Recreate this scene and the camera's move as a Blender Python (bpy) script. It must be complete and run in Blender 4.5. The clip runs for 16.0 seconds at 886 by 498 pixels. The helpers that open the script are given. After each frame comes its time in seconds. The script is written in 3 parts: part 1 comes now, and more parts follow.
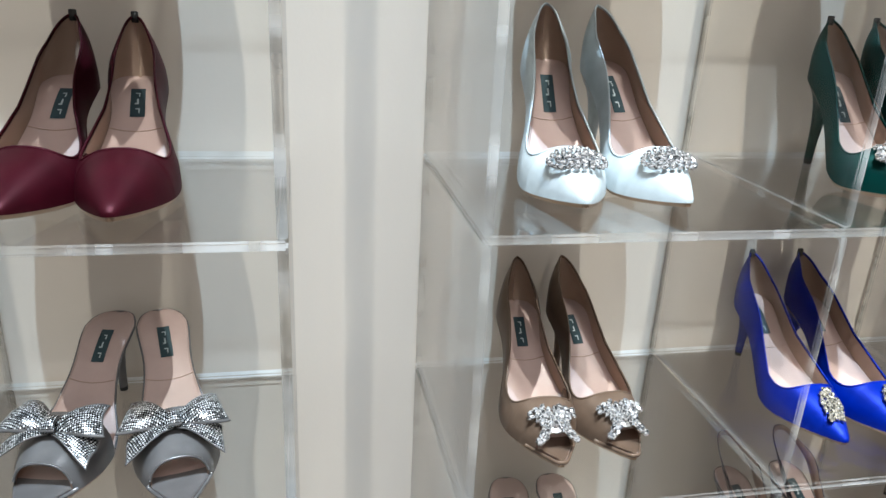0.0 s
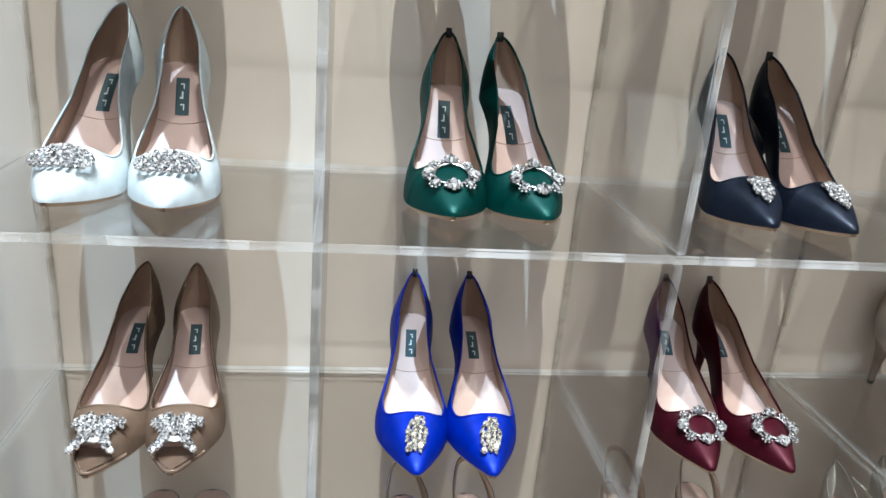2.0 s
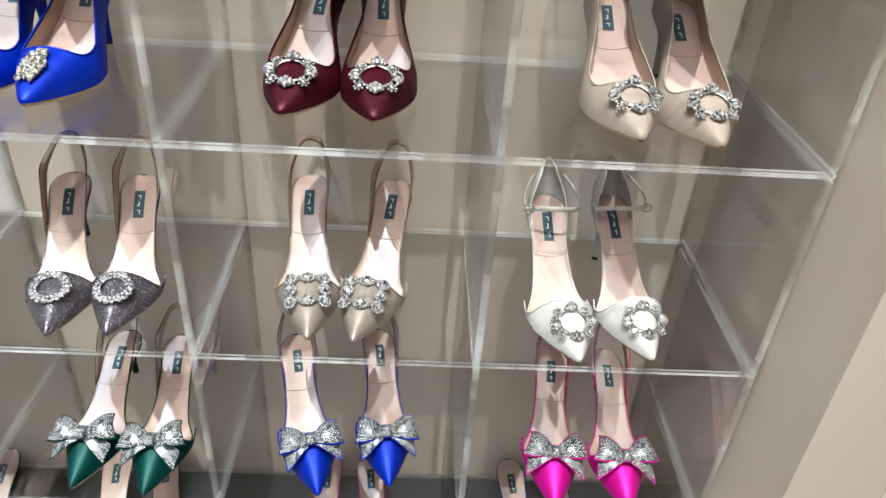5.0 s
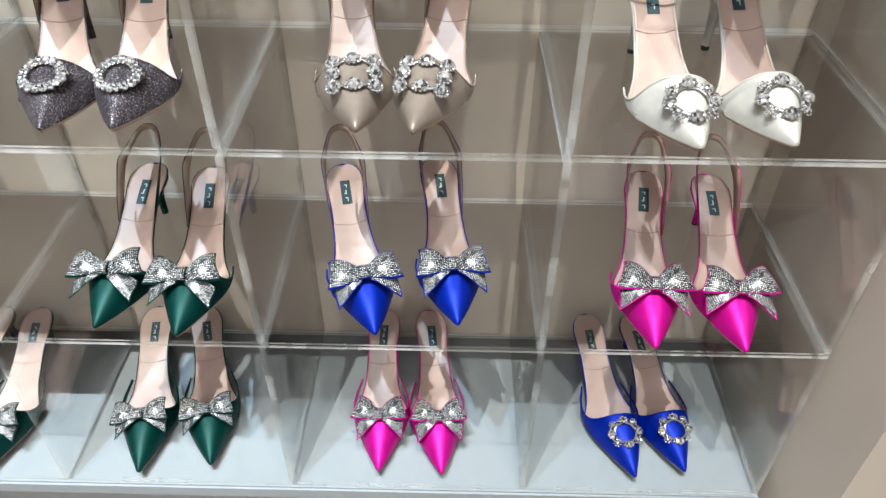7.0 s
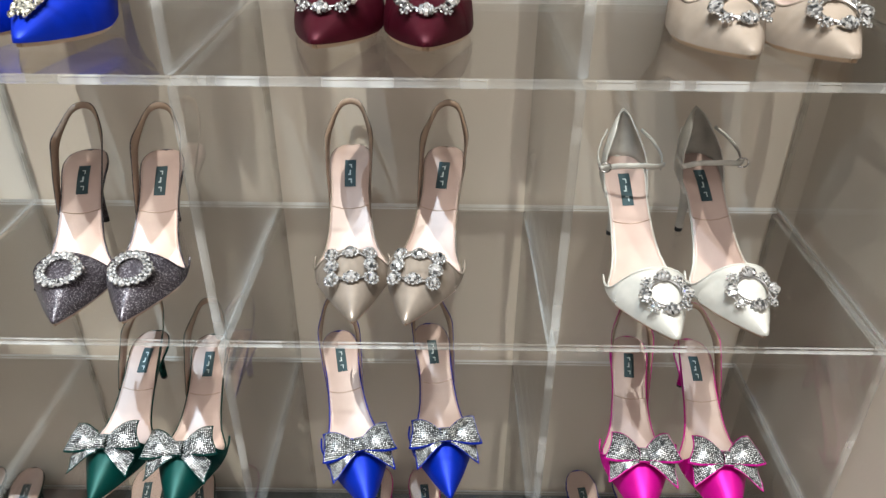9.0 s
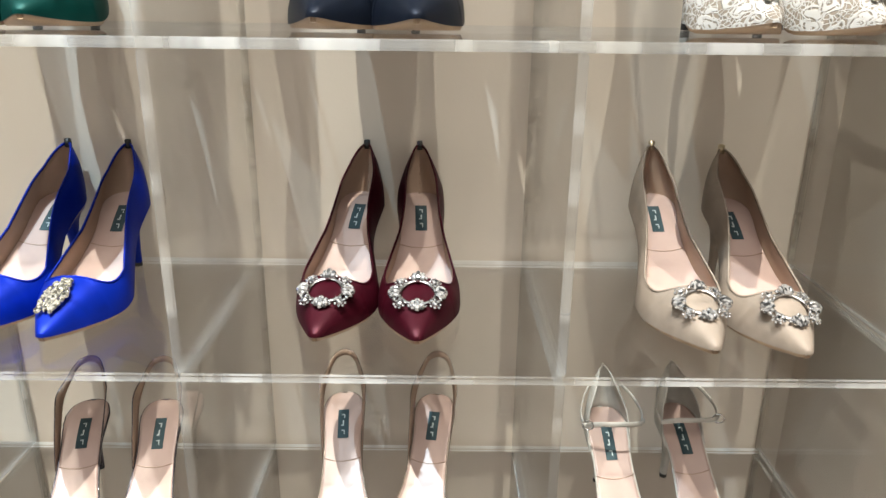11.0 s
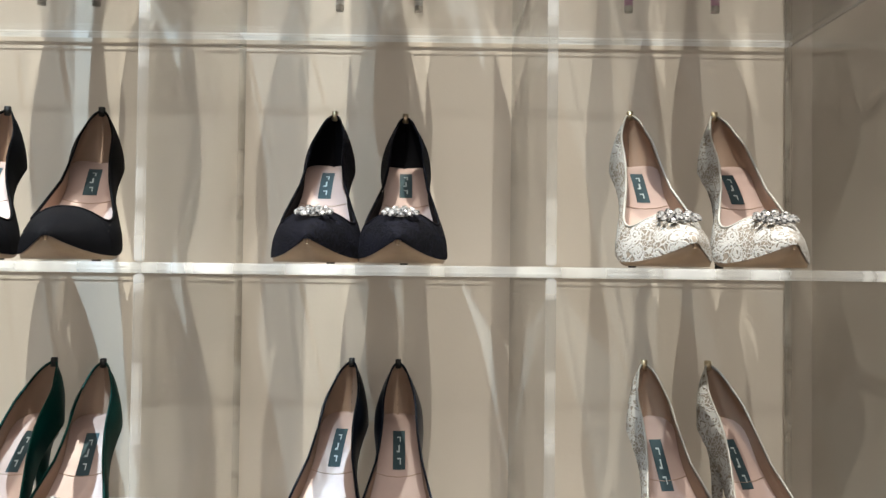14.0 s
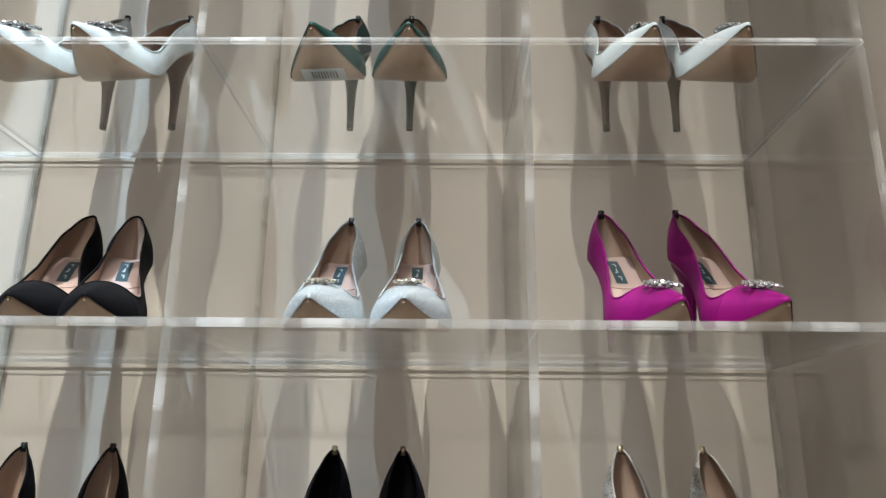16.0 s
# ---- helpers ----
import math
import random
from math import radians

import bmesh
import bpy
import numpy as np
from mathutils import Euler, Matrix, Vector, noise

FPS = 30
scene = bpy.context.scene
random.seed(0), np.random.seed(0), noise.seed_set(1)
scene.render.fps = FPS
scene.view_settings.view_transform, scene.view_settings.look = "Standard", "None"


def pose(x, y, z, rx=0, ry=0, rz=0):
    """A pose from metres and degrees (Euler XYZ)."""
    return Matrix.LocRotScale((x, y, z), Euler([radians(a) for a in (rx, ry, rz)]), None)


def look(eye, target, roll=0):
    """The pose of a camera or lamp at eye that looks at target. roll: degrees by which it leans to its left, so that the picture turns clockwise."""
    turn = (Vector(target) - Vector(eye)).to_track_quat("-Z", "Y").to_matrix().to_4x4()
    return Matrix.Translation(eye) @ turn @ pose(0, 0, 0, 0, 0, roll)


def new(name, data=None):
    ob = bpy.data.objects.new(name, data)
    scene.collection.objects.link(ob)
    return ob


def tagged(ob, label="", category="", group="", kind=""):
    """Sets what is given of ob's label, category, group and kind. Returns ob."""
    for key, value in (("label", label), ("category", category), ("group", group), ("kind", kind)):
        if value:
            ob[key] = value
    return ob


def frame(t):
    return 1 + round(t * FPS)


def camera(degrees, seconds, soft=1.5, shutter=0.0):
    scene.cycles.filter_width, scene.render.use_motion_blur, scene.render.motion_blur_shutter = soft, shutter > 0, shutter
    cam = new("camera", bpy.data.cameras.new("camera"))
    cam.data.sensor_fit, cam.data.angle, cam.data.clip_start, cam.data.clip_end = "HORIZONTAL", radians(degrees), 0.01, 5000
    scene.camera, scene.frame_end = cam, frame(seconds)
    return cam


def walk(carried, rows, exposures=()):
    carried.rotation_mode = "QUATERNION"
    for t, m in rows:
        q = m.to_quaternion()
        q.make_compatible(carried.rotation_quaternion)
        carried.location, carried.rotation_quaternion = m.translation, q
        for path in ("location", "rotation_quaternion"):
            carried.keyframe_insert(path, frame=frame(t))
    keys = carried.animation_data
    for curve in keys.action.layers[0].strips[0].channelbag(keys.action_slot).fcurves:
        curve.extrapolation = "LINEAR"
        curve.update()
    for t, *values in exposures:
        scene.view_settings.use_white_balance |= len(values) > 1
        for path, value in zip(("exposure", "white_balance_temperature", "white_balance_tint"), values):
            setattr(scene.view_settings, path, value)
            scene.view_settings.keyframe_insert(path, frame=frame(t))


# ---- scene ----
cam = camera(62.5, 16.0)
PATH = [
    (0, (0.142, 0.354, 1.752), (0.525, 2.186, 1.047), 2.8),
    (0.5, (0.283, 0.319, 1.738), (0.614, 2.173, 1.067), 3.1),
    (1, (0.39, 0.332, 1.745), (0.713, 2.184, 1.064), 4.1),
    (1.5, (0.48, 0.329, 1.756), (0.814, 2.189, 1.1), 4.8),
    (2, (0.59, 0.305, 1.763), (0.873, 2.171, 1.1), 4.9),
    (2.5, (0.725, 0.255, 1.758), (0.946, 2.14, 1.127), 4.7),
    (3, (0.828, 0.252, 1.765), (1.038, 2.124, 1.094), 4.9),
    (3.5, (0.935, 0.3, 1.761), (1.148, 2.153, 1.037), 5.3),
    (4, (1.015, 0.34, 1.735), (1.222, 2.164, 0.942), 5.5),
    (4.5, (1.064, 0.311, 1.648), (1.229, 2.061, 0.694), 5.1),
    (5, (1.088, 0.26, 1.605), (1.183, 1.926, 0.501), 4.2),
    (5.2, (1.09, 0.253, 1.589), (1.154, 1.883, 0.432), 3.6),
    (7.3, (1.067, 0.319, 1.41), (1.044, 1.842, 0.114), 0.5),
    (7.5, (1.067, 0.314, 1.415), (1.051, 1.862, 0.149), 0.8),
    (8, (1.069, 0.316, 1.441), (1.052, 1.914, 0.24), 0.7),
    (8.5, (1.066, 0.317, 1.462), (1.056, 1.966, 0.33), 0.7),
    (8.7, (1.068, 0.32, 1.472), (1.058, 1.994, 0.379), 0.6),
    (10.8, (1.071, 0.335, 1.605), (1.076, 2.199, 0.879), 0.6),
    (11, (1.07, 0.331, 1.602), (1.08, 2.221, 0.949), 0.7),
    (11.5, (1.075, 0.334, 1.637), (1.083, 2.255, 1.077), 0.8),
    (12, (1.08, 0.335, 1.671), (1.084, 2.286, 1.234), 0.8),
    (12.5, (1.079, 0.33, 1.715), (1.088, 2.307, 1.41), 0.8),
    (13, (1.081, 0.324, 1.751), (1.093, 2.315, 1.564), 0.8),
    (13.5, (1.084, 0.316, 1.792), (1.097, 2.315, 1.716), 0.7),
    (14, (1.084, 0.309, 1.828), (1.097, 2.309, 1.874), 0.7),
    (14.5, (1.083, 0.303, 1.859), (1.091, 2.296, 2.033), 0.7),
    (15, (1.081, 0.288, 1.904), (1.09, 2.266, 2.2), 0.7),
    (15.5, (1.086, 0.273, 1.935), (1.086, 2.227, 2.362), 0.7),
    (16, (1.102, 0.251, 1.972), (1.071, 2.174, 2.52), 0.6),
]
EXPOSE = [(0, -0.06, 5900, 10), (2, 0.02, 5850, 10), (3.5, 0.22, 6000, 10), (5, 0.22, 6100, 10), (8, 0.10, 6150, 10), (11, 0.26, 6450, 10),
          (12.5, 0.28, 6450, 10), (13.5, 0.14, 6400, 10), (15, -0.10, 6250, 10), (16, -0.28, 6050, 10)]
walk(cam, [(t, look(eye, target, roll)) for t, eye, target, roll in PATH], EXPOSE)

# ---------------------------------------------------------------- world and lamps
world = bpy.data.worlds.new("world")
scene.world = world
world.use_nodes = True
world.node_tree.nodes["Background"].inputs[0].default_value = (1.0, 0.98, 0.95, 1)
world.node_tree.nodes["Background"].inputs[1].default_value = 0.15


def downlight(x, y, z, tx, ty, tz, watts, color, radius=0.03, cone=70):
    lamp = bpy.data.lights.new("downlight", "SPOT")
    lamp.energy, lamp.color, lamp.shadow_soft_size = watts, color, radius
    lamp.spot_size, lamp.spot_blend = radians(cone), 1.0
    ob = new("downlight", lamp)
    ob.matrix_world = look((x, y, z), (tx, ty, tz))
    return ob


COOL, WARM = (0.67, 0.855, 1.0), (1.0, 0.95, 0.84)
CEIL = 5.0
# unseen warm lamp added to light the second unit
downlight(-0.22, -0.25, CEIL - 0.03, -0.14, 1.0, 1.50, 420, WARM, 0.009, 36)
downlight(0.16, -0.25, CEIL - 0.03, 0.36, 1.0, 1.80, 780, COOL, 0.009, 38)
downlight(0.60, -0.25, CEIL - 0.03, 0.82, 1.0, 0.95, 650, WARM, 0.009, 36)
downlight(1.24, -0.25, CEIL - 0.03, 1.10, 1.0, 0.95, 325, WARM, 0.009, 36)
downlight(1.62, -0.25, CEIL - 0.03, 1.15, 1.0, 0.95, 215, WARM, 0.009, 36)
# soft fill added for the unseen shop's ambient light; it is no real fitting
fill = bpy.data.lights.new("unseen_fill_light", "AREA")
fill.shape, fill.size, fill.size_y, fill.energy, fill.color = "RECTANGLE", 3.6, 1.6, 86, (1.0, 0.945, 0.895)
new("unseen_fill_light", fill).matrix_world = look((0.7, -2.0, CEIL - 0.05), (0.7, -1.9, 0))


# ---------------------------------------------------------------- materials
def nodes_of(name):
    m = bpy.data.materials.new(name)
    m.use_nodes = True
    nt = m.node_tree
    return m, nt, nt.nodes["Principled BSDF"]


def tex(nt, kind, scale=1.0, coord="Object", stretch=(1, 1, 1), **props):
    tc = nt.nodes.new("ShaderNodeTexCoord")
    mp = nt.nodes.new("ShaderNodeMapping")
    mp.inputs["Scale"].default_value = stretch
    n = nt.nodes.new(kind)
    nt.links.new(tc.outputs[coord], mp.inputs[0])
    nt.links.new(mp.outputs[0], n.inputs["Vector"])
    n.inputs["Scale"].default_value = scale
    for k, v in props.items():
        n.inputs[k].default_value = v
    return n


def ramp(nt, src, stops):
    r = nt.nodes.new("ShaderNodeValToRGB")
    el = r.color_ramp.elements
    while len(el) < len(stops):
        el.new(0.5)
    for e, (p, c) in zip(el, stops):
        e.position, e.color = p, (*c, 1)
    nt.links.new(src, r.inputs[0])
    return r.outputs[0]


def bump(nt, bsdf, src, strength, distance):
    b = nt.nodes.new("ShaderNodeBump")
    b.inputs["Strength"].default_value, b.inputs["Distance"].default_value = strength, distance
    nt.links.new(src, b.inputs["Height"])
    nt.links.new(b.outputs[0], bsdf.inputs["Normal"])


def shade(c, k):
    return tuple(min(1.0, v * k) for v in c)


def cloth(name, color, rough=0.47, sheen=0.0, metal=0.4, weave=2600, vary=0.16, coat=0.0, spec=0.2):
    """Woven satin: fine thread relief and a slow change of tone."""
    m, nt, b = nodes_of(name)
    n = tex(nt, "ShaderNodeTexNoise", 38, Detail=4)
    col = ramp(nt, n.outputs["Fac"], [(0.3, shade(color, 1 - vary)), (0.7, shade(color, 1 + vary))])
    nt.links.new(col, b.inputs["Base Color"])
    b.inputs["Roughness"].default_value, b.inputs["Metallic"].default_value = rough, metal
    b.inputs["Sheen Weight"].default_value, b.inputs["Coat Weight"].default_value = sheen, coat
    b.inputs["Anisotropic"].default_value, b.inputs["Specular IOR Level"].default_value = 0.5, spec
    w = tex(nt, "ShaderNodeTexNoise", weave, stretch=(1, 0.25, 1), Detail=1)
    bump(nt, b, w.outputs["Fac"], 0.10, 0.0003)
    return m


def leather(name, color, rough=0.45, vary=0.08):
    m, nt, b = nodes_of(name)
    n = tex(nt, "ShaderNodeTexNoise", 30, Detail=5)
    nt.links.new(ramp(nt, n.outputs["Fac"], [(0.3, shade(color, 1 - vary)), (0.7, shade(color, 1 + vary))]), b.inputs["Base Color"])
    b.inputs["Roughness"].default_value = rough
    g = tex(nt, "ShaderNodeTexVoronoi", 900)
    bump(nt, b, g.outputs["Distance"], 0.12, 0.0003)
    return m


def glitter(name, color, spark):
    m, nt, b = nodes_of(name)
    v = tex(nt, "ShaderNodeTexVoronoi", 1700)
    sep = nt.nodes.new("ShaderNodeSeparateColor")
    nt.links.new(v.outputs["Color"], sep.inputs[0])
    nt.links.new(ramp(nt, sep.outputs[0], [(0.0, shade(color, 0.7)), (0.84, color), (0.97, spark)]), b.inputs["Base Color"])
    b.inputs["Metallic"].default_value, b.inputs["Roughness"].default_value = 0.4, 0.32
    bump(nt, b, sep.outputs[1], 0.6, 0.0008)
    return m


def lace(name, ground, thread, metal=0.0):
    """Lace over a ground cloth: round petals and a net of threads, raised."""
    m, nt, b = nodes_of(name)
    w = tex(nt, "ShaderNodeTexNoise", 45, Detail=2)
    tc = nt.nodes.new("ShaderNodeTexCoord")
    add = nt.nodes.new("ShaderNodeMixRGB")
    add.blend_type, add.inputs[0].default_value = "ADD", 0.022
    nt.links.new(tc.outputs["Object"], add.inputs[1])
    nt.links.new(w.outputs["Color"], add.inputs[2])
    v = nt.nodes.new("ShaderNodeTexVoronoi")
    v.feature = "DISTANCE_TO_EDGE"
    v.inputs["Scale"].default_value = 250
    nt.links.new(add.outputs[0], v.inputs["Vector"])
    net = ramp(nt, v.outputs["Distance"], [(0.05, (1, 1, 1)), (0.12, (0, 0, 0))])
    v2 = nt.nodes.new("ShaderNodeTexVoronoi")
    v2.inputs["Scale"].default_value = 66
    nt.links.new(add.outputs[0], v2.inputs["Vector"])
    flower = ramp(nt, v2.outputs["Distance"], [(0.10, (1, 1, 1)), (0.13, (0, 0, 0)), (0.17, (0, 0, 0)), (0.20, (1, 1, 1)), (0.33, (1, 1, 1)), (0.36, (0, 0, 0)), (0.40, (0, 0, 0)), (0.43, (1, 1, 1)), (0.50, (1, 1, 1)), (0.53, (0, 0, 0))])
    mx = nt.nodes.new("ShaderNodeMixRGB")
    mx.blend_type, mx.inputs[0].default_value = "LIGHTEN", 1.0
    nt.links.new(net, mx.inputs[1])
    nt.links.new(flower, mx.inputs[2])
    col = nt.nodes.new("ShaderNodeMixRGB")
    col.inputs[1].default_value, col.inputs[2].default_value = (*ground, 1), (*thread, 1)
    nt.links.new(mx.outputs[0], col.inputs[0])
    nt.links.new(col.outputs[0], b.inputs["Base Color"])
    b.inputs["Roughness"].default_value, b.inputs["Specular IOR Level"].default_value = 0.75, 0.06
    bump(nt, b, mx.outputs[0], 0.8, 0.0012)
    return m


def metal_of(name, color, rough):
    m, nt, b = nodes_of(name)
    n = tex(nt, "ShaderNodeTexNoise", 400, Detail=3)
    nt.links.new(ramp(nt, n.outputs["Fac"], [(0.3, shade(color, 0.8)), (0.7, color)]), b.inputs["Base Color"])
    b.inputs["Metallic"].default_value, b.inputs["Roughness"].default_value = 1.0, rough
    return m


def crystal(name, low, high):
    """Foil-backed cut stones: mirror-bright facets, each stone a little different; sparkle is painted as random dark
    and white facets.
    """
    m, nt, b = nodes_of(name)
    info = nt.nodes.new("ShaderNodeObjectInfo")
    geo = nt.nodes.new("ShaderNodeNewGeometry")
    ad = nt.nodes.new("ShaderNodeMath")
    ad.operation = "FRACT"
    a2 = nt.nodes.new("ShaderNodeMath")
    a2.operation = "ADD"
    nt.links.new(info.outputs["Random"], a2.inputs[0])
    nt.links.new(geo.outputs["Random Per Island"], a2.inputs[1])
    nt.links.new(a2.outputs[0], ad.inputs[0])
    nt.links.new(ramp(nt, ad.outputs[0], [(0.0, low), (0.30, shade(high, 0.30)), (0.62, shade(high, 0.8)), (1.0, high)]), b.inputs["Base Color"])
    b.inputs["Metallic"].default_value, b.inputs["Roughness"].default_value = 0.75, 0.07
    b.inputs["Coat Weight"].default_value, b.inputs["Coat Roughness"].default_value = 0.6, 0.02
    return m


def rhinestone(name):
    """Cloth set with straight rows of tiny stones, dark between them; random dark to white tones paint in their
    sparkle.
    """
    m, nt, b = nodes_of(name)
    v = tex(nt, "ShaderNodeTexVoronoi", 520, coord="UV", Randomness=0.0)
    v.voronoi_dimensions = "2D"
    sep = nt.nodes.new("ShaderNodeSeparateColor")
    nt.links.new(v.outputs["Color"], sep.inputs[0])
    stones = ramp(nt, sep.outputs[0], [(0.10, (0.12, 0.125, 0.13)), (0.45, (0.40, 0.42, 0.425)), (0.85, (0.85, 0.86, 0.86))])
    gap = ramp(nt, v.outputs["Distance"], [(0.28, (1, 1, 1)), (0.39, (0.015, 0.015, 0.018))])
    mx = nt.nodes.new("ShaderNodeMixRGB")
    mx.blend_type, mx.inputs[0].default_value = "MULTIPLY", 1.0
    nt.links.new(stones, mx.inputs[1])
    nt.links.new(gap, mx.inputs[2])
    nt.links.new(mx.outputs[0], b.inputs["Base Color"])
    b.inputs["Metallic"].default_value, b.inputs["Roughness"].default_value = 0.3, 0.22
    hsum = nt.nodes.new("ShaderNodeMath")
    hsum.operation = "SUBTRACT"
    nt.links.new(sep.outputs[1], hsum.inputs[0])
    nt.links.new(v.outputs["Distance"], hsum.inputs[1])
    bump(nt, b, hsum.outputs[0], 0.3, 0.0005)
    return m


def acrylic_mats():
    m, nt, b = nodes_of("clear_acrylic")
    nt.nodes.remove(b)
    out = nt.nodes["Material Output"]
    tr = nt.nodes.new("ShaderNodeBsdfTransparent")
    tr.inputs[0].default_value = (0.992, 0.995, 0.992, 1)
    gl = nt.nodes.new("ShaderNodeBsdfGlossy")
    gl.inputs["Roughness"].default_value = 0.015
    lw = nt.nodes.new("ShaderNodeLayerWeight")
    lw.inputs[0].default_value = 0.5
    pw = nt.nodes.new("ShaderNodeMath")
    pw.operation = "POWER"
    pw.inputs[1].default_value = 3.6
    ma = nt.nodes.new("ShaderNodeMath")
    ma.operation = "MULTIPLY_ADD"
    ma.inputs[1].default_value, ma.inputs[2].default_value = 0.92, 0.022
    mix = nt.nodes.new("ShaderNodeMixShader")
    nt.links.new(lw.outputs["Facing"], pw.inputs[0])
    nt.links.new(pw.outputs[0], ma.inputs[0])
    nt.links.new(ma.outputs[0], mix.inputs[0])
    nt.links.new(tr.outputs[0], mix.inputs[1])
    nt.links.new(gl.outputs[0], mix.inputs[2])
    nt.links.new(mix.outputs[0], out.inputs[0])
    # polished edges: refracted light painted as short bright stretches between clear ones, and thin bright arrises
    made = [m]
    for name, lo, hi, scale, axis, cover in (("acrylic_edge", 0.20, 0.46, 26, (1, 0.02, 0.02), 0.55), ("acrylic_arris", 0.25, 0.55, 24, (1, 1, 1), 0.52),
                                             ("acrylic_upright_edge", 0.10, 0.30, 18, (0.02, 0.02, 1), 0.52), ("acrylic_back_edge_shade", 0.30, 0.70, 22, (1, 1, 1), 0.50),
                                             ("acrylic_back_glint", 0.86, 0.98, 22, (1, 1, 1), 0.45)):
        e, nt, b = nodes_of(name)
        # nearly opaque white stands in for light caught along the rear arrises
        bright = name == "acrylic_back_glint"
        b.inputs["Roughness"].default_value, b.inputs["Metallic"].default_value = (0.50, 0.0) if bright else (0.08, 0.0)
        n = tex(nt, "ShaderNodeTexNoise", scale * 0.7, stretch=axis, Detail=1)
        # rear face of the uprights: brown tones paint in the dark refracted line
        tones = ((0.30, 0.26, 0.20), (0.62, 0.58, 0.50)) if name == "acrylic_back_edge_shade" else ((0.76, 0.74, 0.69), (0.96, 0.97, 0.96))
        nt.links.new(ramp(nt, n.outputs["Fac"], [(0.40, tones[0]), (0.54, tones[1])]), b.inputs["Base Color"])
        tr = nt.nodes.new("ShaderNodeBsdfTransparent")
        tr.inputs[0].default_value = (0.98, 0.985, 0.98, 1)
        mix = nt.nodes.new("ShaderNodeMixShader")
        n2 = tex(nt, "ShaderNodeTexNoise", scale, stretch=axis, Detail=2)
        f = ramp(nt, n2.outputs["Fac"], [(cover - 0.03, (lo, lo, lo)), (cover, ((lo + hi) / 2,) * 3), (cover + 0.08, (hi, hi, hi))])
        nt.links.new(f, mix.inputs[0])
        nt.links.new(tr.outputs[0], mix.inputs[1])
        nt.links.new(b.outputs[0], mix.inputs[2])
        nt.links.new(mix.outputs[0], nt.nodes["Material Output"].inputs[0])
        made.append(e)
    return made


def plaster(name, color, vary=0.06, rough=0.5, grain=0.1):
    m, nt, b = nodes_of(name)
    n = tex(nt, "ShaderNodeTexNoise", 3.5, stretch=(1, 1, 0.25), Detail=6)
    nt.links.new(ramp(nt, n.outputs["Fac"], [(0.3, shade(color, 1 - vary)), (0.7, shade(color, 1 + vary))]), b.inputs["Base Color"])
    b.inputs["Roughness"].default_value = rough
    g = tex(nt, "ShaderNodeTexNoise", 260, Detail=4)
    bump(nt, b, g.outputs["Fac"], grain, 0.001)
    return m


ACRYLIC, EDGE, ARRIS, EDGE_UP, BACK_EDGE_SHADE, BACK_GLINT = acrylic_mats()
WALL = plaster("beige_wall_paint", (0.60, 0.535, 0.455))
PILASTER = plaster("cream_paint", (0.74, 0.66, 0.55))
PLINTH = plaster("white_lacquer", (0.29, 0.32, 0.34), 0.05, 0.14, 0.02)
FLOORM = plaster("stone_floor", (0.45, 0.41, 0.36), 0.12, 0.3, 0.05)
CEILM = plaster("ceiling_paint", (0.8, 0.79, 0.77), 0.02, 0.7)

INSOLE = leather("pink_beige_insole", (0.47, 0.347, 0.302), 0.38)
LINING = leather("tan_lining", (0.36, 0.255, 0.19), 0.5)
SOLE = leather("tan_sole", (0.36, 0.25, 0.16), 0.4, 0.15)
LABELM = cloth("slate_label", (0.045, 0.075, 0.085), 0.6, 0.1)
LETTER = cloth("pale_thread", (0.55, 0.62, 0.62), 0.6, 0.0)
BLACKTIP = leather("black_rubber", (0.015, 0.015, 0.015), 0.5)
SILVER = metal_of("silver_setting", (0.62, 0.62, 0.62), 0.25)
CRYSTAL = crystal("clear_crystal", (0.06, 0.065, 0.07), (1.0, 1.0, 1.0))
CHAMPAGNE_STONE = crystal("warm_crystal", (0.10, 0.09, 0.06), (1.0, 0.96, 0.84))
RHINE = rhinestone("rhinestone_mesh")

SATIN = {
    "burgundy": cloth("burgundy_satin", (0.038, 0.0020, 0.0068)),
    "white": cloth("ice_white_satin", (0.45, 0.51, 0.53), 0.33, metal=0.1),
    "green": cloth("emerald_satin", (0.0, 0.031, 0.026)),
    "navy": cloth("navy_satin", (0.007, 0.010, 0.018), 0.38),
    "bronze": cloth("bronze_satin", (0.122, 0.083, 0.058), 0.42, metal=0.25),
    "blue": cloth("royal_blue_satin", (0.0005, 0.015, 0.27)),
    "champagne": cloth("champagne_satin", (0.28, 0.230, 0.187), 0.55, metal=0.1),
    "pewter": cloth("pewter_satin", (0.24, 0.20, 0.165), 0.3, metal=0.35),
    "ivory": cloth("ivory_satin", (0.46, 0.45, 0.415), 0.40, metal=0.1),
    "pink": cloth("fuchsia_satin", (0.46, 0.003, 0.22)),
    "magenta": cloth("magenta_satin", (0.22, 0.004, 0.14)),
    "black": cloth("black_satin", (0.004, 0.004, 0.005), 0.62, metal=0.0, spec=0.05),
    "silver": cloth("silver_satin", (0.15, 0.147, 0.147), 0.32, metal=0.4),
    "grey_glitter": glitter("mauve_glitter", (0.042, 0.033, 0.043), (0.5, 0.48, 0.5)),
    "silver_glitter": glitter("silver_glitter", (0.40, 0.46, 0.49), (0.95, 0.97, 1.0)),
    "white_lace": lace("cream_lace", (0.25, 0.215, 0.175), (0.47, 0.465, 0.45)),
    "black_lace": lace("black_lace", (0.003, 0.003, 0.004), (0.006, 0.006, 0.010)),
}


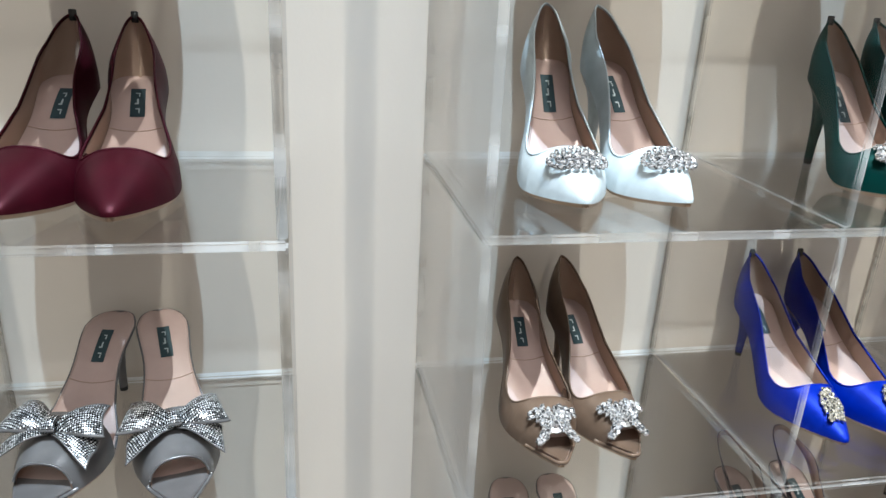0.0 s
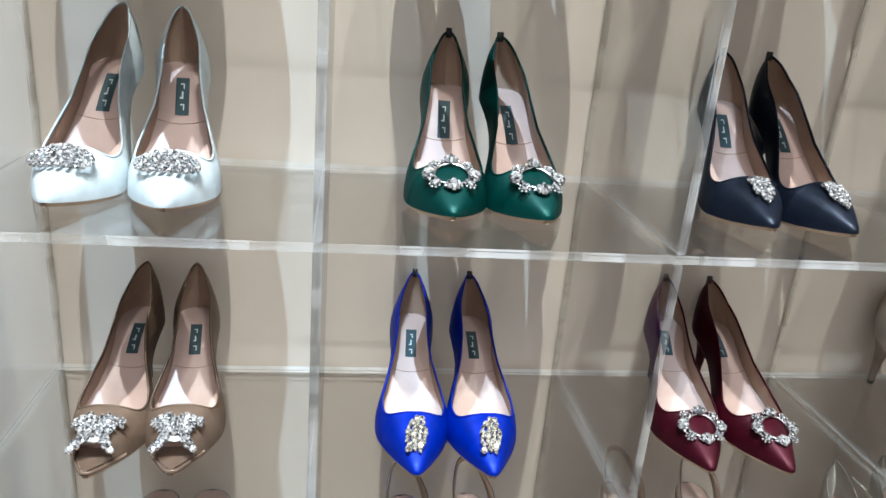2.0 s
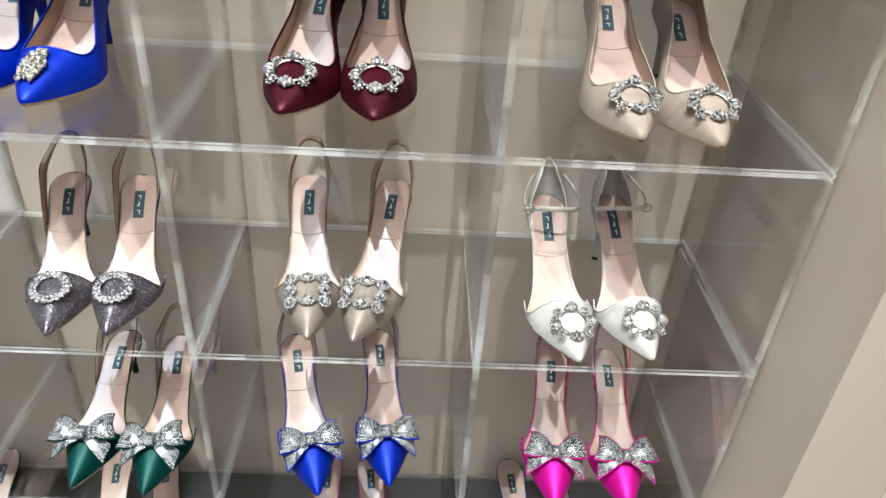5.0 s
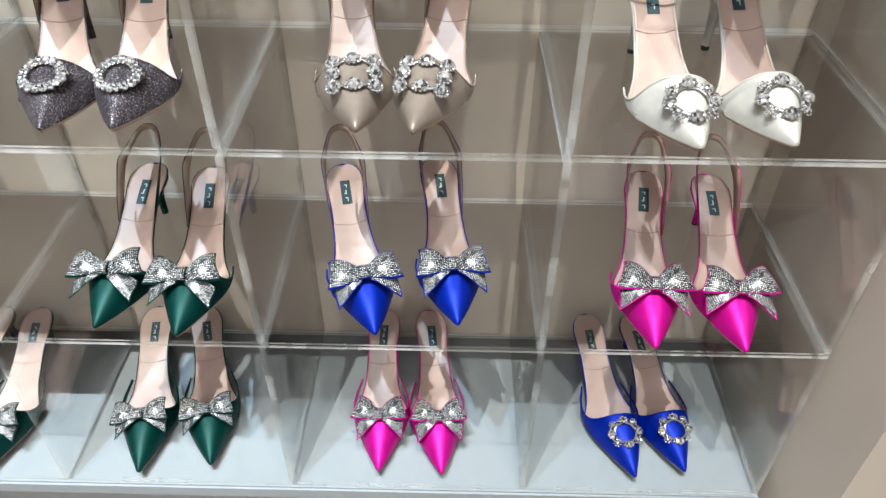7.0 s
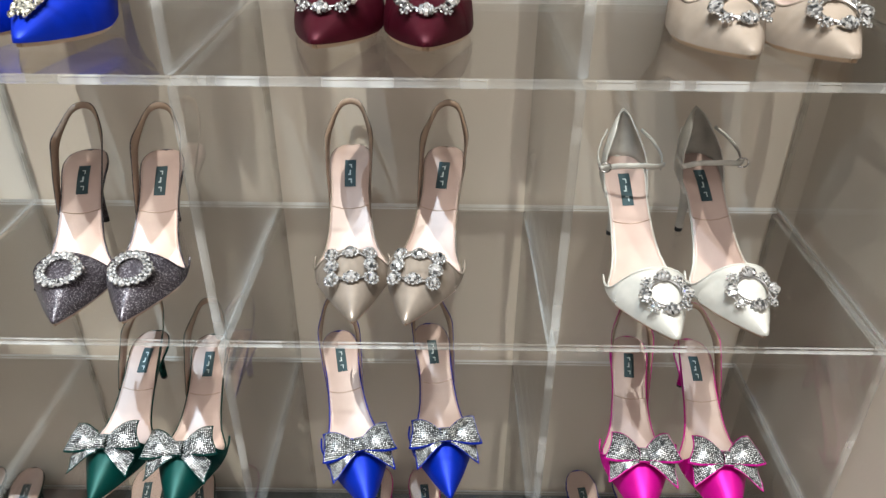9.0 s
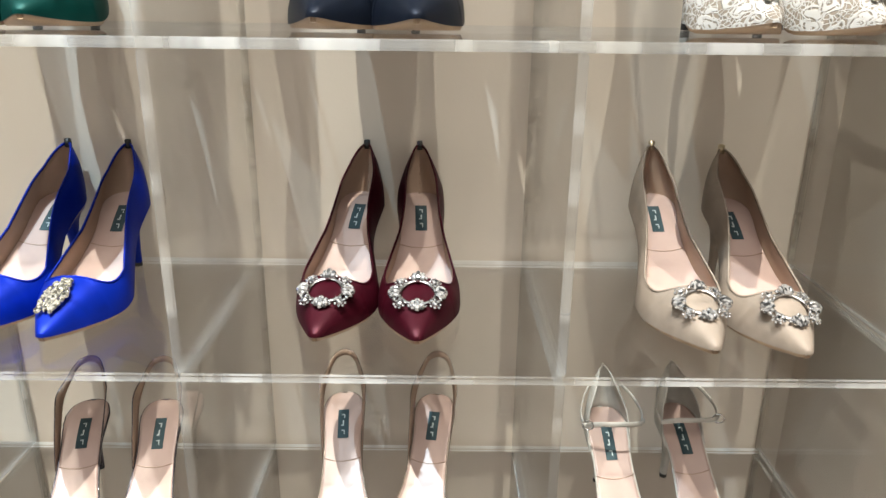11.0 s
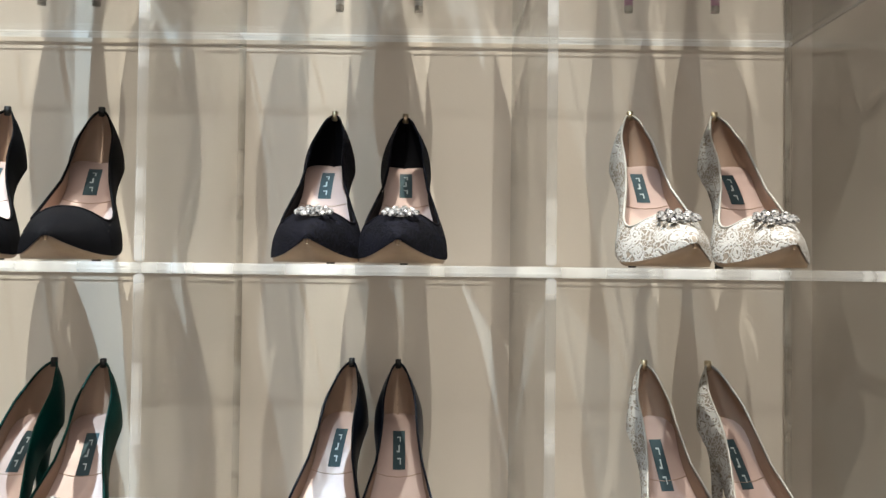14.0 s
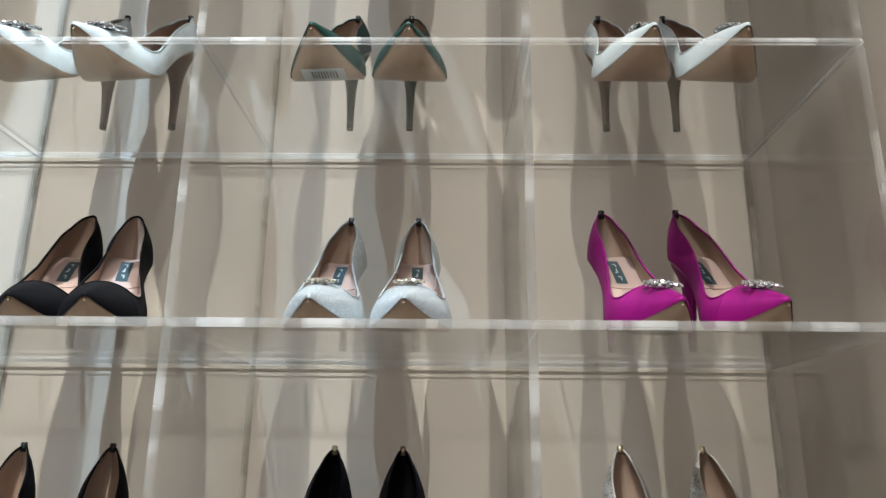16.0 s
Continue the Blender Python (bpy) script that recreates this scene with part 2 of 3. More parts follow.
# ---------------------------------------------------------------- mesh helpers
def part(name, bm, material, parent, label="", smooth=True):
    me = bpy.data.meshes.new(name)
    bm.normal_update()
    for f in bm.faces:
        f.smooth = smooth
    bm.to_mesh(me)
    bm.free()
    for m in material if isinstance(material, (list, tuple)) else [material]:
        me.materials.append(m)
    ob = new(name, me)
    ob.parent = parent
    return tagged(ob, label)


def box(bm, x0, x1, y0, y1, z0, z1, bevel=0.0):
    r = bmesh.ops.create_cube(bm, size=1.0)
    for v in r["verts"]:
        v.co = Vector(((x0 + x1) / 2 + v.co.x * (x1 - x0), (y0 + y1) / 2 + v.co.y * (y1 - y0), (z0 + z1) / 2 + v.co.z * (z1 - z0)))
    if bevel:
        es = {e for v in r["verts"] for e in v.link_edges}
        bmesh.ops.bevel(bm, geom=list(es), offset=bevel, segments=2, affect="EDGES")


def slab(name, x0, x1, y0, y1, z0, z1, material, label, bevel=0.0):
    bm = bmesh.new()
    box(bm, x0, x1, y0, y1, z0, z1, bevel)
    ob = part(name, bm, material, None, label, smooth=False)
    return tagged(ob, kind="structure")


def grid_faces(bm, rows, close=False):
    """Quads over rows of vertices."""
    for a, b in zip(rows, rows[1:]):
        n = len(a)
        for i in range(n if close else n - 1):
            q = [a[i], a[(i + 1) % n], b[(i + 1) % n], b[i]]
            q = [v for k, v in enumerate(q) if v not in q[:k]]
            if len(q) > 2 and not bm.faces.get(q):
                bm.faces.new(q)


def tube(bm, pts, rx, ry=None, seg=8, close=False):
    """A band of oval section along a line of points; rx across, ry upright."""
    ry = ry or rx
    rows = []
    n = len(pts)
    for i, p in enumerate(pts):
        d = (pts[min(i + 1, n - 1)] - pts[max(i - 1, 0)])
        d = d.normalized() if d.length > 1e-9 else Vector((0, 1, 0))
        side = d.cross(Vector((0, 0, 1)))
        side = side.normalized() if side.length > 1e-6 else Vector((1, 0, 0))
        up = side.cross(d).normalized()
        rows.append([bm.verts.new(p + side * rx * math.cos(k * math.tau / seg) + up * ry * math.sin(k * math.tau / seg)) for k in range(seg)])
    grid_faces(bm, rows, close=True)
    bm.faces.new(rows[0])
    bm.faces.new(rows[-1][::-1])


def spline(xs, ys):
    """Smooth curve through a few knots."""
    xs, ys = list(xs), list(ys)
    d = [(ys[i + 1] - ys[i]) / (xs[i + 1] - xs[i]) for i in range(len(xs) - 1)]
    m = [d[0]] + [0 if a * b <= 0 else 2 * a * b / (a + b) for a, b in zip(d, d[1:])] + [d[-1]]

    def at(x):
        x = min(max(x, xs[0]), xs[-1])
        i = min(max(k for k in range(len(xs)) if xs[k] <= x), len(xs) - 2)
        h = xs[i + 1] - xs[i]
        t = (x - xs[i]) / h
        return (ys[i] * (1 + 2 * t) * (1 - t) ** 2 + m[i] * h * t * (1 - t) ** 2 + ys[i + 1] * t * t * (3 - 2 * t) + m[i + 1] * h * t * t * (t - 1))
    return at


def smooth01(x):
    x = min(max(x, 0.0), 1.0)
    return x * x * (3 - 2 * x)


# ---------------------------------------------------------------- the shoe
class Last:
    """The form of one shoe: s runs from the heel's back (0) to the toe's tip (1); the toe points to -y."""

    def __init__(self, L, H, side, sharp=0.0, back=0.055, ball=0.0385, spring=0.007, throat=0.70, slim=0.0):
        self.L, self.H, self.side, self.spring, self.throat = L, H, side, spring, throat
        k, q = ball / 0.0385, sharp
        self.w = spline((0, 0.02, 0.06, 0.13, 0.28, 0.42, 0.52, 0.60, 0.68, 0.76, 0.84, 0.91, 0.96, 0.985, 1.0),
                        (0.0001, 0.0116 - 0.0006 * slim, 0.0196 - 0.0008 * slim, 0.0248 - 0.0018 * slim, (0.0222 - 0.0018 * slim) * k, (0.0275 - 0.0050 * slim) * k, (0.0360 - 0.0085 * slim) * k, (0.0388 - 0.003 * slim) * k, (0.0370 - 0.001 * q) * k, (0.0320 - 0.0030 * q) * k,
                         (0.0246 - 0.0040 * q) * k, (0.0165 - 0.0035 * q) * k, 0.0110 - 0.0042 * q, 0.0076 - 0.0036 * q, 0.0036 - 0.0022 * q))
        self.wall = spline((0, 0.05, 0.14, 0.3, 0.45, 0.60, 0.70), (back + 0.001, back - 0.0058, back - 0.018, 0.0350, 0.0295, 0.0268, 0.026))
        lean = spline((0, 0.05, 0.12, 0.22, 0.34, 0.5), (0.96, 0.935, 0.88, 0.78, 0.70, 0.65))
        front = spline((0.5, 0.62, 0.70, 0.78, 0.86, 0.94, 0.975, 1.0), (0.0455, 0.0425, 0.0400, 0.0350 - 0.001 * q, 0.0268 - 0.002 * q, 0.0160 - 0.003 * q, 0.0102 - 0.0025 * q, 0.0040 - 0.001 * q))
        self.hc = lambda s: (self.wall(s) / lean(s)) * (1 - smooth01((s - 0.42) / 0.12)) + front(s) * smooth01((s - 0.42) / 0.12)
        self.p = 2.55 - 0.5 * sharp

    def base(self, s):
        x = min(s / 0.68, 1.0)
        b = 0.0045 + self.H * (1 - x) ** 2 * (1 + 2 * x) * (1 + 0.05 * math.sin(math.pi * x))
        if s > 0.70:
            b += self.spring * ((s - 0.70) / 0.30) ** 1.8
        return b

    def mid(self, s):
        """The toe leans a little to the inner side."""
        return -self.side * 0.002 * smooth01((s - 0.55) / 0.45) + self.side * 0.002 * math.sin(math.pi * min(s / 0.6, 1))

    def at(self, s, x, z):
        return Vector((self.mid(s) + x, -s * self.L, z))

    def top(self, s, x, lift=0.0):
        w, hc = self.w(s), self.hc(s)
        u = min(abs(x) / w, 0.98)
        return self.at(s, x, self.base(s) + hc * (1 - u ** self.p) ** (1 / self.p) + lift)

    def normal(self, s, x):
        e = 0.0015
        dx = self.top(s, x + e) - self.top(s, x - e)
        ds = self.top(s - e / self.L, x) - self.top(s + e / self.L, x)
        return dx.cross(ds).normalized()

    def shell(self, bm, stations, ratio, inset=0.0, nk=9, ends=False):
        """Both sides of the upper, from the sole's edge to the topline or the middle. Returns the topline of each side."""
        lines, tips = [], []
        for sgn in (1, -1):
            rows, edge = [], []
            for s in stations:
                w, hc, b = max(self.w(s) - inset, 0.0001), self.hc(s) - inset, self.base(s)
                r = min(max(ratio(s), 0.02), 1.0)
                phi = math.asin(min(1.0, r ** (self.p / 2)))
                row = []
                for k in range(nk + 1):
                    a = phi * k / nk
                    x = w * max(math.cos(a), 0.0) ** (2 / self.p)
                    z = hc * math.sin(a) ** (2 / self.p)
                    bulge = 0.005 * math.sin(math.pi * min(z / 0.06, 1)) * max(0.0, 1 - s / 0.08)
                    row.append(bm.verts.new(self.at(s, sgn * x, b + z) + Vector((0, bulge, 0))))
                rows.append(row[::sgn])
                if r < 0.999:
                    edge.append(row[-1].co.copy())
            grid_faces(bm, rows)
            lines.append(edge)
            tips.append(rows[-1])
        if stations[-1] == 1.0:
            bm.faces.new(tips[0] + tips[1])
        bmesh.ops.remove_doubles(bm, verts=bm.verts, dist=0.00025)
        bmesh.ops.recalc_face_normals(bm, faces=bm.faces)
        return lines


GEMS = {}


def gem_mesh(kind, material):
    """One cut stone, 1 across: round brilliant, baguette or drop."""
    key = (kind, material.name)
    if key in GEMS:
        return GEMS[key]
    bm = bmesh.new()
    n = 8
    sx, sy = {"round": (0.5, 0.5), "baguette": (0.28, 0.5), "drop": (0.34, 0.5)}[kind]
    rings = []
    for r, z in ((0.92, 0.0), (1.0, 0.16), (0.80, 0.34), (0.46, 0.45)):
        ring = []
        for k in range(n):
            a = (k + 0.5) * math.tau / n
            c, s = math.cos(a), math.sin(a)
            if kind == "baguette":
                q = max(abs(c), abs(s))
                c, s = c / q * 0.95, s / q * 0.95
            if kind == "drop" and s > 0:
                c *= 1 - 0.55 * s
            ring.append(bm.verts.new((c * sx * r, s * sy * r, z)))
        rings.append(ring)
    grid_faces(bm, rings, close=True)
    bm.faces.new(rings[-1])
    bm.faces.new(rings[0][::-1])
    bmesh.ops.split_edges(bm, edges=bm.edges[:])
    me = bpy.data.meshes.new("stone")
    bm.normal_update()
    bm.to_mesh(me)
    bm.free()
    me.materials.append(material)
    GEMS[key] = me
    return me


def ring_stones(rng, rx, ry, n, size):
    out = []
    for i in range(n):
        a = i * math.tau / n
        c, s = math.cos(a), math.sin(a)
        out.append((c * rx, s * ry, size * rng.uniform(0.85, 1.15), a - math.pi / 2, "round"))
    return out


def packed(rng, y0, y1, pitch, size, half):
    """Stones set close together in staggered rows inside an outline."""
    out, row = [], 0
    y = y0
    while y <= y1:
        n = max(1, int(2 * half(y) / pitch) + 1)
        for k in range(n):
            x = (k - (n - 1) / 2) * pitch
            out.append((x, y + 0.3 * abs(x), size * rng.uniform(0.9, 1.15), -x * 60 + rng.uniform(-0.3, 0.3), "round" if (k + row) % 3 == 0 else "drop"))
        y, row = y + pitch * 0.9, row + 1
    return out


def brooch_layout(kind, rng):
    """Stones of a brooch: across, along (to the toe +), size, turn, cut."""
    g = []
    if kind == "cluster_ring":          # open oblong of round stones with baguettes at the four sides
        for i in range(4):
            a = i * math.tau / 4 + math.pi / 4
            cx, cy = 0.0200 * math.cos(a) * 1.06, 0.0200 * math.sin(a) * 0.92
            g.append((cx, cy, 0.0066, a, "round"))
            for k in range(8):
                b = k * math.tau / 8 + a
                g.append((cx + 0.0046 * math.cos(b), cy + 0.0046 * math.sin(b), 0.0027, b, "round"))
            a = i * math.tau / 4
            cx, cy = 0.0196 * math.cos(a), 0.0172 * math.sin(a)
            for d, size in ((-0.0036, 0.0100), (0.0, 0.0130), (0.0036, 0.0100)):
                g.append((cx - d * math.sin(a), cy + d * math.cos(a), size, a - math.pi / 2, "baguette"))
            for d in (-0.0070, 0.0070):
                g.append((cx - d * math.sin(a), cy + d * math.cos(a), 0.0034, a, "round"))
    elif kind == "round_ring":
        g += ring_stones(rng, 0.0155, 0.0150, 18, 0.0062)
        g += ring_stones(rng, 0.0120, 0.0115, 20, 0.0034)
    elif kind == "square_ring":
        for x in (-0.0185, 0.0, 0.0185):
            for y in (-0.0150, 0.0, 0.0150):
                if x == 0 and y == 0:
                    continue
                across = x == 0
                g.append((x, y, 0.0122, math.pi / 2 if across else 0.0, "drop" if x and y else "round"))
                for k in range(11):
                    b = k * math.tau / 11
                    g.append((x + (0.0070 if across else 0.0056) * math.cos(b), y + (0.0050 if across else 0.0060) * math.sin(b), 0.0036, b, "round"))
    elif kind == "oval_swirl":
        for k, (rx, ry, n) in enumerate(((0.0235, 0.0125, 22), (0.0165, 0.0085, 16), (0.009, 0.0045, 9))):
            for i in range(n):
                a = i * math.tau / n + k * 0.3
                g.append((rx * math.cos(a), ry * math.sin(a), 0.0072, a + 0.6, "drop"))
        g.append((0, 0, 0.006, 0, "round"))
    elif kind == "leaf":
        g += packed(rng, -0.017, 0.019, 0.0050, 0.0066, lambda y: 0.0088 * math.sin(math.pi * min(max((y + 0.021) / 0.042, 0), 1)) ** 0.7)
    elif kind == "drop_cluster":
        g += packed(rng, -0.014, 0.017, 0.0048, 0.0064, lambda y: 0.0084 * (1 - ((y + 0.005) / 0.026) ** 2) * (1.0 if y < 0.004 else 0.7))
    elif kind == "butterfly":
        wings = packed(rng, -0.0165, 0.0135, 0.0052, 0.0074, lambda y: 0.0115 + 0.0085 * min(abs(y) / 0.014, 1) ** 1.4)
        g += [q for q in wings if not (q[1] > 0.0075 and abs(q[0]) < 0.0075) and not (q[1] < -0.014 and abs(q[0]) < 0.006)]
    elif kind == "dome":
        for rr, n in ((0.0, 1), (0.005, 6), (0.0098, 11)):
            for i in range(n):
                a = i * math.tau / max(n, 1) + rr * 50
                g.append((rr * 1.25 * math.cos(a), rr * math.sin(a), 0.0062, rng.uniform(0, 3), "round" if i % 2 else "drop"))
    return g


def frame_on(last, s, x, lift=0.0):
    n = last.normal(s, x)
    along = (last.top(s + 0.01, x) - last.top(s - 0.01, x))
    along = (along - n * along.dot(n)).normalized()
    side = along.cross(n).normalized()
    m = Matrix((side, along, n)).transposed().to_4x4()
    m.translation = last.top(s, x, lift)
    return m


def add_brooch(shoe, last, kind, s0, stones, turn=0.0, scale=1.0, x0=0.0):
    rng = random.Random(kind)
    lay = brooch_layout(kind, rng)
    ct, st = math.cos(turn), math.sin(turn)
    spots = []
    for x, y, size, t, cut in lay:
        x, y = x * scale, y * scale
        spots.append((x * ct - y * st, x * st + y * ct, size * scale, t + turn, cut))
    bm = bmesh.new()
    rx, ry = max(abs(q[0]) for q in lay) * scale, max(abs(q[1]) for q in lay) * scale

    base = frame_on(last, s0, x0, 0.0030)

    def bend(x, y, z=0.0):
        """A point of the brooch, which curves a little with the toe."""
        return base @ Vector((x, y, z - 9.0 * x * x - 3.0 * y * y))

    def spot(a, f, lift):
        x, y = rx * f * math.cos(a), ry * f * math.sin(a)
        return bend(x * ct - y * st, x * st + y * ct, lift - 0.001)
    if "ring" in kind:
        tube(bm, [spot(math.tau * k / 32, 0.80, 0.0) for k in range(33)], 0.0016, 0.0012, 6)
    else:
        rows = [[bm.verts.new(spot(math.tau * k / 20, f, lift)) for k in range(20)] for f, lift in ((0.66, -0.0012), (0.62, 0.0), (0.3, 0.0002))]
        grid_faces(bm, rows, close=True)
        bm.faces.new(rows[-1])
    brooch = part("brooch", bm, SILVER, shoe, "silver brooch set with cut crystals", smooth=False)
    for x, y, size, t, cut in spots:
        m = base.copy() @ pose(0, 0, 0, -math.degrees(6.0 * y), math.degrees(18.0 * x), 0)
        m.translation = bend(x, y)
        ob = new("stone", gem_mesh(cut, stones))
        ob.parent = brooch
        ob.matrix_local = m @ pose(0, 0, 0, rng.uniform(-9, 9), rng.uniform(-9, 9), math.degrees(t)) @ Matrix.Diagonal((size, size, size, 1))


def bow_patch(bm, uv, m, f, scale, nu=10, nv=8, thick=0.0013, end=True):
    """A curved ribbon with stones on its face and a plain satin border; f(u, v) gives its point before it is set by m."""
    us = [k / (nu - 1) * 0.97 for k in range(nu)] + [1.0]
    vs = [0.0] + [0.045 + 0.91 * k / (nv - 2) for k in range(nv - 1)] + [1.0]
    for layer in (0, 1):
        flat = [[Vector(f(u, v)) * scale for v in vs] for u in us]
        rows = [[bm.verts.new(m @ (p + Vector((0, 0, layer * thick)))) for p in r] for r in flat]
        for i in range(nu):
            for j in range(nv):
                k4 = ((i, j), (i + 1, j), (i + 1, j + 1), (i, j + 1))
                k4 = k4 if layer else k4[::-1]
                face = bm.faces.new([rows[p][q] for p, q in k4])
                rim = j in (0, nv - 1) or (end and i == nu - 1)
                face.material_index = 0 if layer and not rim else 1
                for lp, (p, q) in zip(face.loops, k4):
                    lp[uv].uv = flat[p][q].xy
        edge = [r[0] for r in rows] + rows[-1][1:] + [r[-1] for r in rows[-2::-1]] + rows[0][-2:0:-1]
        if layer:
            n = len(edge)
            for k in range(n):
                face = bm.faces.new((low[k], low[(k + 1) % n], edge[(k + 1) % n], edge[k]))
                face.material_index = 1
        low = edge


def add_bow(shoe, last, s0, back_mat, scale=1.0, tilt=0.0, seed=0):
    """Two fanned loops with cut-in ends, two slanted tails and a knot."""
    rng = random.Random(seed)
    m = frame_on(last, s0, 0.0, 0.002) @ pose(0, 0, 0, 0, 0, tilt)
    for sgn in (-1, 1):
        turn = 0 if sgn > 0 else 180

        def loop(u, v):
            c = 2 * v - 1
            w = 0.0050 + 0.0125 * math.sin(math.pi / 2 * min(u * 1.12, 1)) - 0.0015 * u ** 6
            x = 0.002 + 0.0345 * u - 0.0022 * u ** 3 * (1 - c * c)
            z = 0.0042 + 0.0085 * math.sin(math.pi * min(u * 0.88, 1)) * (1 - 0.5 * c * c) + 0.0016 * math.cos(3 * math.pi * c) * (1 - u) - 0.0035 * u * abs(c)
            return x, c * w, z

        def tail(u, v):
            c = 2 * v - 1
            w = 0.0045 + 0.0070 * u
            x = 0.003 + 0.0335 * u + 0.0055 * c * sgn * u ** 4
            return x, c * w, 0.0018 + 0.0050 * math.sin(math.pi * u * 1.2) - 0.0050 * u + 0.0014 * math.sin(4 * c + 3 * u) * u
        for name, f, ang in (("bow_tail", tail, sgn * (27 + rng.uniform(-7, 8))), ("bow_loop", loop, -sgn * (15 + rng.uniform(-8, 7)))):
            bm = bmesh.new()
            uv = bm.loops.layers.uv.new("UVMap")
            bow_patch(bm, uv, m @ pose(0, 0, 0, 0, 0, turn + ang), f, scale)
            part(name, bm, [RHINE, back_mat], shoe, "bow " + name[4:] + " covered in rhinestones with satin edges")
    bm = bmesh.new()
    uv = bm.loops.layers.uv.new("UVMap")

    def knot(u, v):
        c = 2 * v - 1
        return (u - 0.5) * 0.0105 * (1 - 0.22 * (1 - c * c)), c * 0.0080, 0.0072 + 0.0055 * (1 - c * c) * (0.65 + 0.35 * math.sin(math.pi * u))
    bow_patch(bm, uv, m, knot, scale, end=False)
    part("bow_knot", bm, [RHINE, back_mat], shoe, "bow knot covered in rhinestones")


def strap_line(pts, n=24):
    """Smooth line through a few points."""
    ts = [0.0]
    for a, b in zip(pts, pts[1:]):
        ts.append(ts[-1] + (Vector(b) - Vector(a)).length)
    f = [spline(ts, [p[i] for p in pts]) for i in range(3)]
    return [Vector([g(ts[-1] * k / n) for g in f]) for k in range(n + 1)]


def band(bm, pts, half, centre, lean, thick=0.0013):
    """A flat strap along a line, standing up and leaning outward from centre; half(f) is half its width, alike from both ends."""
    rows = []
    n = len(pts) - 1
    for i, p in enumerate(pts):
        out = Vector((p.x - centre.x, p.y - centre.y, 0)).normalized()
        up = Vector((0, 0, math.cos(lean))) + out * math.sin(lean)
        h = half(min(i / n, 1 - i / n))
        rows.append([bm.verts.new(p + up * h * a + out * thick * b) for a, b in ((-1, 0.5), (0, 0.75), (1, 0.5), (1, -0.5), (0, -0.25), (-1, -0.5))])
    for a, b in zip(rows, rows[1:]):
        for k in range(6):
            f = bm.faces.new((a[k], a[(k + 1) % 6], b[(k + 1) % 6], b[k]))
            f.material_index = 1 if k in (3, 4) else 0
    bm.faces.new(rows[0])
    bm.faces.new(rows[-1][::-1])
    bmesh.ops.recalc_face_normals(bm, faces=bm.faces)


def make_shoe(kind, mat, side, L, H, label, brooch=None, bow=None, lining=None, tab=True, stones=None, sharp=0.5, back=0.055, throat=0.70, spring=0.007, trim=None, heel_mat=None, category="shoe", group="", ticket=False):
    """kind: pump, peep, sling, mule, ankle, slide."""
    stones, lining, trim, heel_mat = stones or CRYSTAL, lining or LINING, trim or mat, heel_mat or mat
    shoe = new({"pump": "pump_shoe", "peep": "peep_toe_pump", "sling": "slingback_shoe", "mule": "mule_shoe", "ankle": "ankle_strap_shoe", "slide": "slide_sandal"}[kind])
    tagged(shoe, label, category, group, "thing")
    la = Last(L, H, side, sharp, back, throat=throat, spring=spring)
    bed = Last(L, H, side, sharp, back, throat=throat, spring=spring, slim=1.0 if kind in ("sling", "mule", "ankle") else 0.0)
    th = la.throat
    open_front = {"peep": 0.88, "slide": 0.84}.get(kind, 1.0)

    def full(s):
        if s >= th:
            return 1.0
        t = la.wall(s) / la.hc(s)
        d = (th - s) * L
        return t + (0.9985 - t) * math.exp(-(d / 0.0058) ** 0.95)

    def cut(s):
        if s >= th:
            return 1.0
        d = (th - s) * L
        if kind == "mule":
            return max(0.03, 0.9985 * math.exp(-(d / 0.017) ** 0.72))
        return max(0.03, 0.9985 * math.exp(-(d / 0.0085) ** 0.9))

    dense = [th - k for k in (0.16, 0.12, 0.09, 0.065, 0.045, 0.03, 0.02, 0.012, 0.006, 0.002, 0.0003)] + [th]
    front = [th + (min(open_front, 0.965) - th) * ((k + 1) / 12) for k in range(12)] + ([0.978, 0.985, 0.991, 0.996, 1.0] if open_front == 1.0 else [])
    if kind in ("pump", "peep"):
        rear = [0, 0.004, 0.01, 0.018, 0.03, 0.045, 0.065, 0.09, 0.12, 0.16, 0.2, 0.25, 0.3, 0.35, 0.4]
        st, ratio = [s for s in rear if s < dense[0] - 0.01] + dense + front, full
    elif kind == "slide":
        st, ratio = [th + (open_front - th) * k / 12 for k in range(13)], lambda s: 1.0
    else:
        st, ratio = ([th - 0.27, th - 0.23, th - 0.19] if kind == "mule" else []) + dense + front, cut
    bm = bmesh.new()
    lines = la.shell(bm, st, ratio)
    part("upper", bm, mat, shoe)
    bm = bmesh.new()
    la.shell(bm, [s for s in st if s < 0.99], ratio, 0.0016, 7)
    part("lining", bm, lining, shoe, "smooth leather lining")
    # bound edge of the opening
    if kind != "slide":
        bm = bmesh.new()
        line = lines[0] + lines[1][::-1]
        tube(bm, [p for k, p in enumerate(line) if k == 0 or (p - line[k - 1]).length > 0.0004], 0.0011, 0.0011, 6)
        part("topline", bm, trim, shoe)
    if kind in ("peep", "slide"):
        bm = bmesh.new()
        tube(bm, [la.top(open_front, la.w(open_front) * math.cos(math.pi * k / 16) * 0.97) for k in range(17)], 0.0012, 0.0012, 6)
        part("toe_binding", bm, trim, shoe)
    # insole and sole
    ss = [0.006, 0.015, 0.03, 0.05, 0.08, 0.12] + [0.12 + 0.86 * k / 22 for k in range(1, 23)] + [0.99, 0.997]
    bare = kind in ("slide", "mule", "sling", "ankle")

    def half(s):
        return max(bed.w(s) - (0.0008 if bare else 0.0020), 0.0004)
    bm = bmesh.new()
    rows = []
